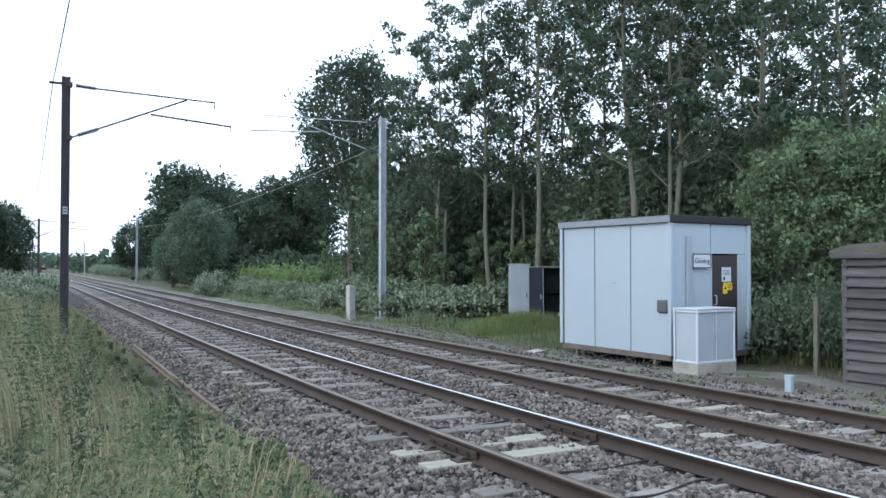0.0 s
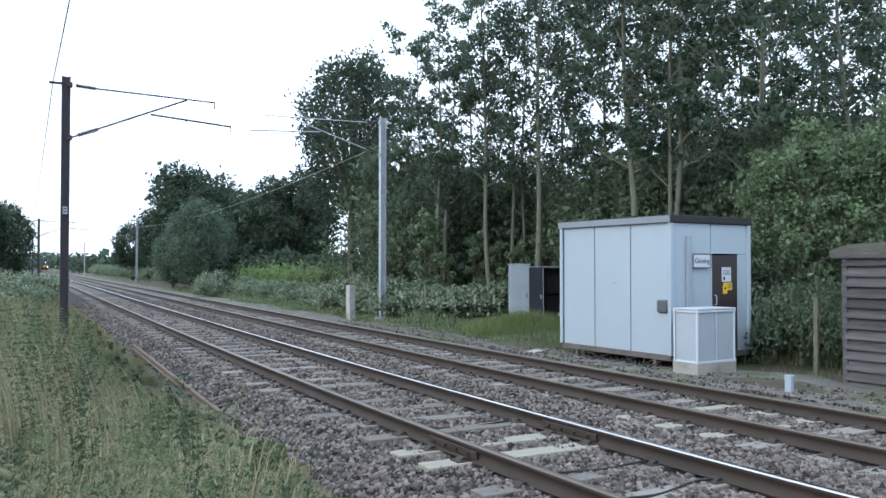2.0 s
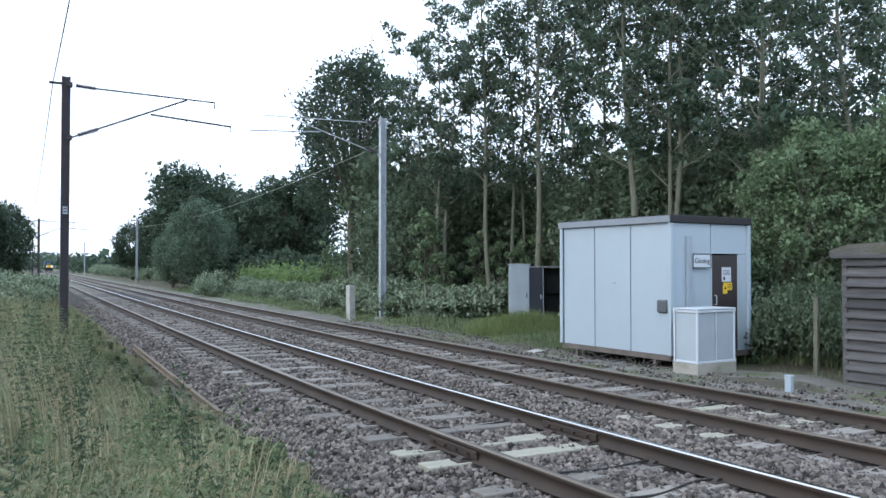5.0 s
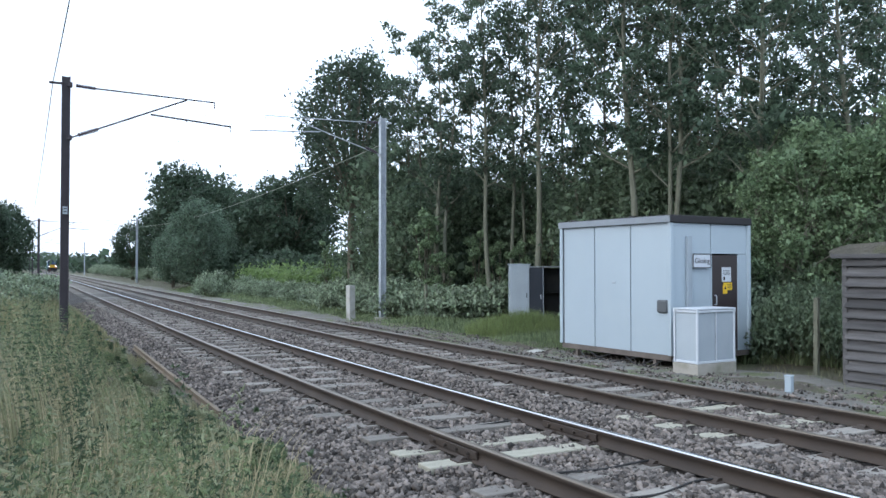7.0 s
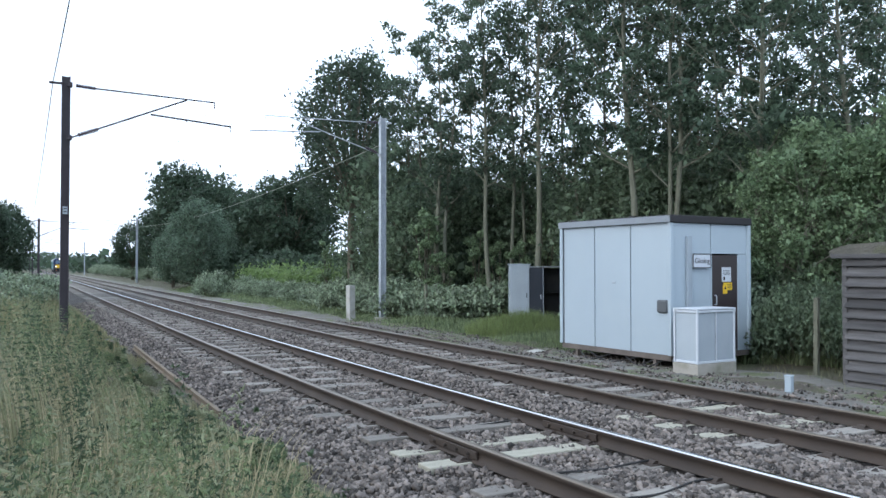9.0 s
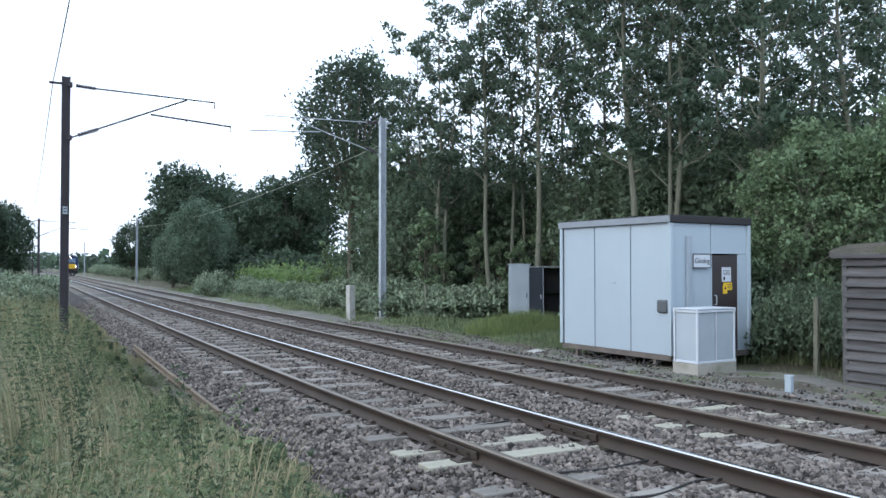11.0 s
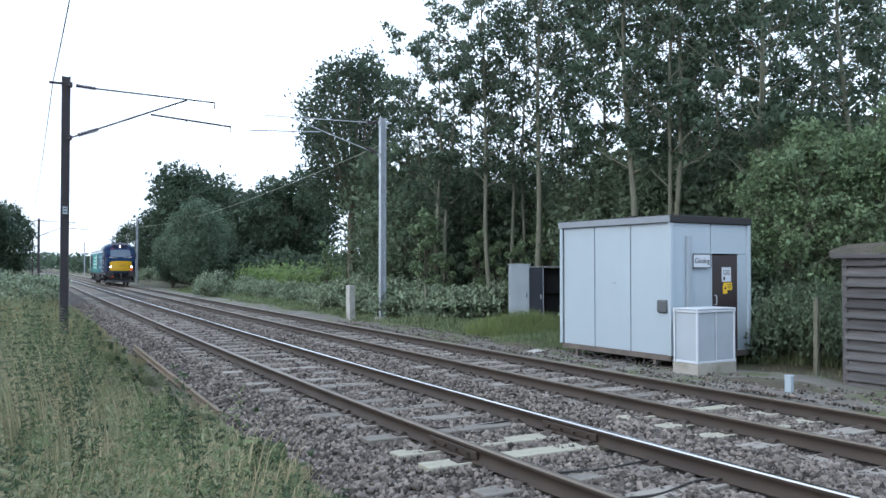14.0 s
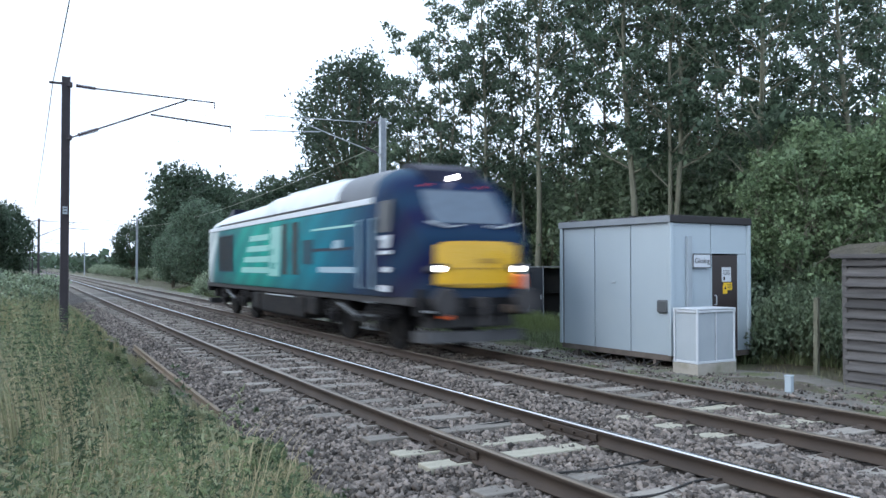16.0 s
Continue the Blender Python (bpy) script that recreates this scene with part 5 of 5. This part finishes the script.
def locomotive():
    root = tagged(new("locomotive"), "blue and green diesel locomotive with a yellow nose and lit headlights", "locomotive")
    # body shell lofted through its stations
    bm = bmesh.new()
    rings = []
    for y, hw, top, dep in STATIONS:
        zs = top - dep
        half = [(hw - 0.02, 1.10), (hw, 1.18), (hw, 1.6), (hw, (1.6 + zs) / 2), (hw, zs)]
        for k in range(1, 8):
            a = k / 8 * math.pi / 2
            half.append((hw * math.cos(a) ** 0.62, zs + dep * math.sin(a) ** 0.9))
        pts = [(-x, z) for x, z in half] + [(0, top)] + list(reversed(half))
        rings.append([bm.verts.new((x, y, z)) for x, z in pts])
    for a, b in zip(rings[:-1], rings[1:]):
        for i in range(len(a) - 1):
            f = bm.faces.new((a[i], a[i + 1], b[i + 1], b[i]))
            c = f.calc_center_median()
            if c.z > 3.10 and c.y > -8.3:
                f.material_index = 1 if c.y > -6.2 else 2
        bm.faces.new((a[-1], a[0], b[0], b[-1]))
    bm.faces.new(rings[0])
    bm.faces.new(list(reversed(rings[-1])))
    bmesh.ops.recalc_face_normals(bm, faces=bm.faces)
    body = part("body", bm, [M_livery, M_silver, M_roofgrey], root, "glossy navy to teal-green body with a silver roof", smooth=True)
    mod = body.modifiers.new("edges", "EDGE_SPLIT")
    mod.split_angle = radians(38)
    # stripe along the cantrail on both sides
    for s in (-1, 1):
        bm = bmesh.new()
        add_box(bm, (s * 1.345, -0.15, 3.02), (0.05, 15.9, 0.13), 0.015)
        part("cantrail_stripe", bm, M_white, body, "white line under the roof edge")
        bm = bmesh.new()
        add_box(bm, (s * 1.335, -0.2, 3.13), (0.06, 12.4, 0.055), 0.012)
        part("gutter", bm, M_dark, body)
    for e in (-1, 1):
        c = -10.0 if e < 0 else 9.0
        # yellow nose panel, bowed in plan
        bm = bmesh.new()
        out = [(x, c + e * (0.075 - 0.13 * (x / 1.13) ** 4 - 0.03 * (x / 1.13) ** 2)) for x in np.linspace(-1.13, 1.13, 15)]
        add_prism(bm, out + [(1.13, c - e * 0.22), (-1.13, c - e * 0.22)], "z", 1.34, 2.12)
        for v in bm.verts:
            q = min(1.0, abs(v.co.x) / 1.13)
            v.co.z += 0.05 - 0.13 * q ** 4 if v.co.z > 2 else 0.03 * q ** 6 - 0.05 * (1 - q * q)
        bmesh.ops.bevel(bm, geom=[q for q in bm.edges if abs(q.verts[0].co.z - q.verts[1].co.z) < 0.06], offset=0.03, segments=2, affect="EDGES")
        nose = part("nose_panel", bm, M_loconose if e < 0 else M_mint, body, "bright yellow nose panel" if e < 0 else "pale rear end panel")
        bm = bmesh.new()
        add_box(bm, (0, c + e * 0.084, 1.66), (1.25, 0.012, 0.012))
        add_box(bm, (0, c + e * 0.07, 1.36), (1.9, 0.03, 0.03))
        add_box(bm, (0.18, c + e * 0.085, 1.80), (0.44, 0.008, 0.09), 0.003)
        part("seam", bm, M_orange2, nose)
        for s in (-1, 1):
            bm = bmesh.new()
            bmesh.ops.create_uvsphere(bm, u_segments=16, v_segments=8, radius=1.0, matrix=Matrix.Translation((s * 0.86, c + e * 0.005, 1.655)) @ Matrix.Rotation(s * 0.16, 4, "Y") @ Matrix.Diagonal((0.27, 0.085, 0.095, 1)))
            h = part("headlight", bm, M_dark, body, "dark lamp housing")
            bm = bmesh.new()
            bmesh.ops.create_uvsphere(bm, u_segments=16, v_segments=8, radius=1.0, matrix=Matrix.Translation((s * 0.86, c + e * 0.055, 1.65)) @ Matrix.Diagonal((0.095, 0.05, 0.06, 1)))
            part("lens", bm, M_lamp if e < 0 else M_red, h, "lit white headlight" if e < 0 else "red tail lamp")
        # windscreen
        bm = bmesh.new()
        n = Vector((0, e * 0.735, 0.68))
        lo, hi = Vector((0, -9.80 if e < 0 else 8.80, 2.49)), Vector((0, -9.18 if e < 0 else 8.24, 3.16))
        cs = [(-0.80, lo), (0.80, lo), (0.86, lo.lerp(hi, 0.35)), (0.80, hi), (-0.80, hi), (-0.86, lo.lerp(hi, 0.35))]
        va = [bm.verts.new(q + Vector((x, 0, 0)) + n * 0.045 - Vector((0, e * 0.05 * (abs(x) / 0.9) ** 2, 0))) for x, q in cs]
        vb = [bm.verts.new(q + Vector((x, 0, 0)) - n * 0.05) for x, q in cs]
        bm.faces.new(va)
        bm.faces.new(list(reversed(vb)))
        for i in range(6):
            bm.faces.new((va[i], vb[i], vb[(i + 1) % 6], va[(i + 1) % 6]))
        bmesh.ops.recalc_face_normals(bm, faces=bm.faces)
        ws = part("windscreen", bm, M_screen, body, "wide one-piece windscreen reflecting the sky")
        for s in (-1, 1):
            bm = bmesh.new()
            add_rod(bm, lo + Vector((s * 0.98, e * 0.05, 0.04)), lo + Vector((s * 0.55, e * 0.09, -0.06)), 0.022, seg=6)
            add_rod(bm, lo + Vector((s * 0.55, e * 0.09, -0.06)), lo + Vector((s * 0.25, e * 0.10, -0.02)), 0.015, seg=6)
            part("wiper", bm, M_galv, ws, "pale wiper arm")
        # lamp hood over the windscreen
        bm = bmesh.new()
        yy = -8.86 if e < 0 else 7.86
        add_prism(bm, [(yy + e * 0.16, 3.30), (yy + e * 0.10, 3.62), (yy - e * 0.5, 3.80), (yy - e * 0.9, 3.82), (yy - e * 0.9, 3.35)], "x", -0.62, 0.62)
        hood = part("lamp_hood", bm, M_navy, body, "dark hood over the top headlight")
        bm = bmesh.new()
        bmesh.ops.create_uvsphere(bm, u_segments=16, v_segments=8, radius=1.0, matrix=Matrix.Translation((0, yy + e * 0.14, 3.47)) @ Matrix.Diagonal((0.065, 0.05, 0.055, 1)))
        part("lens", bm, M_lamp if e < 0 else M_dark, hood)
        bm = bmesh.new()
        add_box(bm, (0, yy + e * 0.19, 3.285), (1.5, 0.03, 0.03), 0.005)
        part("red_line", bm, M_red, hood)
        # buffer beam, buffers, hook, hoses, plough
        bm = bmesh.new()
        add_box(bm, (0, c - e * 0.18, 1.02), (2.35, 0.32, 0.52), 0.03)
        beam = part("buffer_beam", bm, M_bogie, root, "dark grimy buffer beam")
        for s in (-1, 1):
            bm = bmesh.new()
            add_rod(bm, (s * 0.87, c, 1.04), (s * 0.87, c + e * 0.34, 1.04), 0.12, 0.10, 14)
            add_rod(bm, (s * 0.87, c + e * 0.34, 1.04), (s * 0.87, c + e * 0.39, 1.04), 0.26, 0.24, 20)
            part("buffer", bm, M_dark, beam, "round black buffer")
            bm = bmesh.new()
            add_rod(bm, (s * 0.45, c + e * 0.05, 0.95), (s * 0.5, c + e * 0.16, 0.62), 0.03, seg=8)
            add_rod(bm, (s * 0.5, c + e * 0.16, 0.62), (s * 0.42, c + e * 0.1, 0.52), 0.03, seg=8)
            part("air_hose", bm, M_black, beam)
            bm = bmesh.new()
            add_box(bm, (s * 0.70, c + e * 0.05, 0.80 if s < 0 else 0.88), (0.24, 0.12, 0.16), 0.03)
            part("pipe_cock", bm, M_orange if s < 0 else M_rusty, beam, "orange hose cock")
            bm = bmesh.new()
            add_box(bm, (s * 0.95, c + e * 0.02, 0.86), (0.34, 0.16, 0.035), 0.008)
            part("step", bm, M_galv, beam)
        bm = bmesh.new()
        add_box(bm, (0.86, c + e * 0.09, 1.40), (0.22, 0.10, 0.28), 0.04)
        part("socket_cover", bm, M_orange, beam, "orange socket cover")
        bm = bmesh.new()
        add_box(bm, (0, c + e * 0.12, 1.02), (0.14, 0.34, 0.2), 0.03)
        add_rod(bm, (0, c + e * 0.26, 1.0), (0, c + e * 0.30, 0.6), 0.05, seg=8)
        part("coupling_hook", bm, M_dark, beam)
        bm = bmesh.new()
        add_prism(bm, [(-1.2, c - e * 0.35), (-1.05, c - e * 0.02), (0, c + e * 0.12), (1.05, c - e * 0.02), (1.2, c - e * 0.35), (1.1, c - e * 0.4), (0, c - e * 0.05), (-1.1, c - e * 0.4)], "z", 0.28, 0.48)
        part("plough", bm, M_plough, root, "grey track plough")
        bm = bmesh.new()
        add_box(bm, (0, c - e * 0.3, 0.68), (1.9, 0.25, 0.3), 0.02)
        part("plough_bracket", bm, M_dark, root)
    # sole bar and tanks
    bm = bmesh.new()
    add_box(bm, (0, -0.5, 1.03), (2.5, 18.4, 0.16), 0.02)
    part("sole_bar", bm, M_dark, root)
    for y0, y1, zt, zb, lb in ((-3.3, 0.9, 0.94, 0.36, "dark fuel tank"), (1.0, 1.9, 0.92, 0.42, "battery box"), (-4.3, -3.4, 0.96, 0.5, "air tank box")):
        bm = bmesh.new()
        add_box(bm, (0, (y0 + y1) / 2, (zt + zb) / 2), (2.5, y1 - y0, zt - zb), 0.06)
        part("tank", bm, M_bogie, root, lb)
    bm = bmesh.new()
    add_box(bm, (-1.27, -1.2, 0.90), (0.03, 2.6, 0.03))
    part("tank_rail", bm, M_galv, root)
    # bogies
    for yc in (-6.7, 4.6):
        for s in (-1, 1):
            bm = bmesh.new()
            add_prism(bm, [(yc - 2.1, 0.78), (yc - 1.9, 0.92), (yc - 0.7, 0.92), (yc - 0.4, 0.72), (yc + 0.4, 0.72), (yc + 0.7, 0.92), (yc + 1.9, 0.92), (yc + 2.1, 0.78), (yc + 1.8, 0.66), (yc + 0.8, 0.66), (yc + 0.45, 0.5),
                           (yc - 0.45, 0.5), (yc - 0.8, 0.66), (yc - 1.8, 0.66)], "x", s * 1.06 - 0.05, s * 1.06 + 0.05)
            fr = part("bogie_frame", bm, M_bogie, root, "grimy cranked bogie side frame")
            for y in (-1.4, 1.4):
                bm = bmesh.new()
                add_box(bm, (s * 1.15, yc + y, 0.56), (0.16, 0.36, 0.34), 0.04)
                add_rod(bm, (s * 1.2, yc + y, 0.56), (s * 1.28, yc + y, 0.56), 0.11, seg=14)
                part("axle_box", bm, M_bogie, fr)
                for q in (-0.32, 0.32):
                    bm = bmesh.new()
                    for k in range(5):
                        add_rod(bm, (s * 1.16, yc + y + q, 0.60 + k * 0.06), (s * 1.16, yc + y + q, 0.635 + k * 0.06), 0.09, seg=12)
                    part("coil_spring", bm, M_bogie, fr)
            bm = bmesh.new()
            add_rod(bm, (s * 1.2, yc - 0.25, 0.62), (s * 1.2, yc + 0.9, 0.86), 0.045, seg=8)
            part("damper", bm, M_cowl, fr, "grey damper")
            for q in (-2.05, 2.05):
                bm = bmesh.new()
                add_rod(bm, (s * 1.0, yc + q, 0.9), (s * 1.0, yc + q, 0.3), 0.04, seg=8)
                add_rod(bm, (s * 1.0, yc + q, 0.34), (s * 0.8, yc + q + 0.1, 0.16), 0.025, seg=8)
                part("sand_pipe", bm, M_bogie, fr)
        for y in (-1.4, 1.4):
            bm = bmesh.new()
            add_rod(bm, (-0.8, yc + y, 0.53), (0.8, yc + y, 0.53), 0.09, seg=12)
            ax = part("axle", bm, M_dark, root)
            for s in (-1, 1):
                bm = bmesh.new()
                add_rod(bm, (s * 0.70, yc + y, 0.53), (s * 0.83, yc + y, 0.53), 0.53, seg=32)
                add_rod(bm, (s * 0.67, yc + y, 0.53), (s * 0.70, yc + y, 0.53), 0.56, seg=32)
                part("wheel", bm, M_bogie, ax, "steel wheel")
    # side doors, grilles, marks: built on both flanks
    for s in (-1, 1):
        X = s * 1.346

        def slab(nm, y0, y1, z0, z1, material, label="", proud=0.012, skew=0.0, bev=0.0):
            q = bmesh.new()
            add_prism(q, [(y0, z0), (y1, z0), (y1 - skew, z1), (y0 - skew, z1)], "x", min(X, X + s * proud), max(X, X + s * proud))
            return part(nm, q, material, body, label)

        slab("grille", -2.2, -1.72, 1.48, 2.84, M_black, "black vertical intake grille")
        slab("grille", -3.15, -2.62, 1.48, 2.84, M_black, "black vertical intake grille")
        slab("hatch", -4.3, -3.5, 1.75, 2.35, M_livery2, "dark hatch")
        g = slab("rear_grille", 4.0, 6.2, 1.5, 2.78, M_livery2, "dark radiator grille", 0.015)
        for k in range(14):
            slab("louvre", 4.05 + k * 0.15, 4.10 + k * 0.15, 1.55, 2.73, M_dark, "", 0.03)
        for k in range(4):
            z = 1.50 + k * 0.32
            slab("mint_bar", -0.3, 2.9 - 0.35 * k, z, z + 0.17, M_mint, "pale mint livery bar", 0.004, 0.12)
        slab("mint_block", -1.4, -0.35, 1.42, 2.8, M_mint, "pale mint livery block", 0.004, 0.25)
        for k in range(3):
            slab("livery_notch", -1.0 + 0.2 * k, -0.5, 1.62 + k * 0.4, 1.80 + k * 0.4, M_livery2b, "", 0.007, 0.1)
        slab("name_strip", -7.1, -4.75, 1.55, 1.68, M_mark, "pale name strip with no legible letters", 0.008)
        slab("livery_swoosh", -6.9, -3.6, 2.05, 2.12, M_navy, "", 0.005, 0.1)
        slab("livery_swoosh", -7.0, -4.2, 2.55, 2.60, M_mint, "", 0.005, 0.1)
        slab("mark", -6.25, -5.75, 2.10, 2.28, M_mark, "", 0.006, 0.05)
        # cab door and handrails
        slab("cab_door", -8.12, -7.58, 1.2, 2.86, M_livery, "blue-green cab door", 0.006)
        for y in (-8.22, -7.5):
            bm = bmesh.new()
            add_rod(bm, (X + s * 0.07, y, 1.25), (X + s * 0.07, y, 2.65), 0.028, seg=8)
            add_rod(bm, (X, y, 1.25), (X + s * 0.07, y, 1.25), 0.02, seg=8)
            add_rod(bm, (X, y, 2.65), (X + s * 0.07, y, 2.65), 0.02, seg=8)
            part("handrail", bm, M_mark, body, "pale blue vertical handrail")
        slab("cab_window", -8.95, -8.28, 2.36, 2.98, M_sideglass, "dark side cab window", 0.01, 0.14)
        for y0, y1, z0, z1 in ((-8.95, -8.45, 2.22, 2.30), (-8.9, -8.6, 2.05, 2.22), (-9.0, -8.45, 1.93, 2.0), (-8.95, -8.6, 1.58, 1.68), (-8.9, -8.45, 1.2, 1.32)):
            slab("emblem_bar", y0, y1, z0, z1, M_white, "white emblem shape", 0.02, 0.04)
        bm = bmesh.new()
        for k in range(3):
            add_box(bm, (s * 1.28, -7.85, 0.42 + k * 0.27), (0.18, 0.5, 0.03), 0.006)
        part("footstep", bm, M_cowl, root, "cab access steps")
    # roof equipment
    for y0, y1, z0, m2, lb in ((3.6, 5.4, 3.60, M_dark, "dark radiator fan housing"), (5.5, 6.6, 3.56, M_dark, "dark radiator fan housing"), (-1.4, 0.0, 3.79, M_silver, "silver exhaust hatch"), (-4.6, -1.6, 3.79, M_silver, "silver roof hatch")):
        bm = bmesh.new()
        add_box(bm, (0, (y0 + y1) / 2, z0), (1.3, y1 - y0, 0.1), 0.03)
        part("roof_hatch", bm, m2, body, lb)
    return root


M_plough = mat("scuffed_plough", (0.07, 0.074, 0.082), (0.025, 0.026, 0.03), 0.6, scale=3, fine=40, bump=0.2, dist=0.003)
M_orange2 = mat("dark_yellow_seam", (0.35, 0.20, 0.02), (0.3, 0.17, 0.02), 0.5, scale=4, fine=40, bump=0)
M_navy = mat("navy_paint", (0.004, 0.006, 0.026), (0.003, 0.005, 0.02), 0.45, scale=2, fine=40, bump=0.02, dist=0.001, spec=0.2)
M_livery2 = mat("dark_teal_paint", (0.008, 0.04, 0.06), (0.006, 0.03, 0.05), 0.5, scale=2, fine=40, bump=0.05, dist=0.001, spec=0.15)
M_livery2b = mat("teal_paint", (0.02, 0.25, 0.22), (0.015, 0.2, 0.18), 0.35, scale=2, fine=40, bump=0.02, dist=0.001)
M_sideglass = mat("dark_side_glass", (0.008, 0.010, 0.014), (0.006, 0.008, 0.012), 0.15, scale=0.5, fine=5, bump=0, spec=0.25)
M_mark = mat("grey_mark", (0.25, 0.35, 0.42), (0.2, 0.3, 0.36), 0.4, scale=4, fine=40, bump=0)
loco = locomotive()


def motions():
    # nose position along the far line, time by time
    rows = [(0.0, 415.0), (2.0, 375.0), (4.2, 326.0), (7.0, 270.0), (8.0, 243.0), (9.5, 203.5), (11.5, 149.0), (13.0, 106.0), (13.5, 90.8), (14.0, 75.4), (14.5, 60.1), (15.0, 44.6), (15.5, 28.9), (15.8, 19.1), (16.0, 12.5)]
    walk(loco, [(t, on_line(FAR, y + 10.0)) for t, y in rows])


motions()
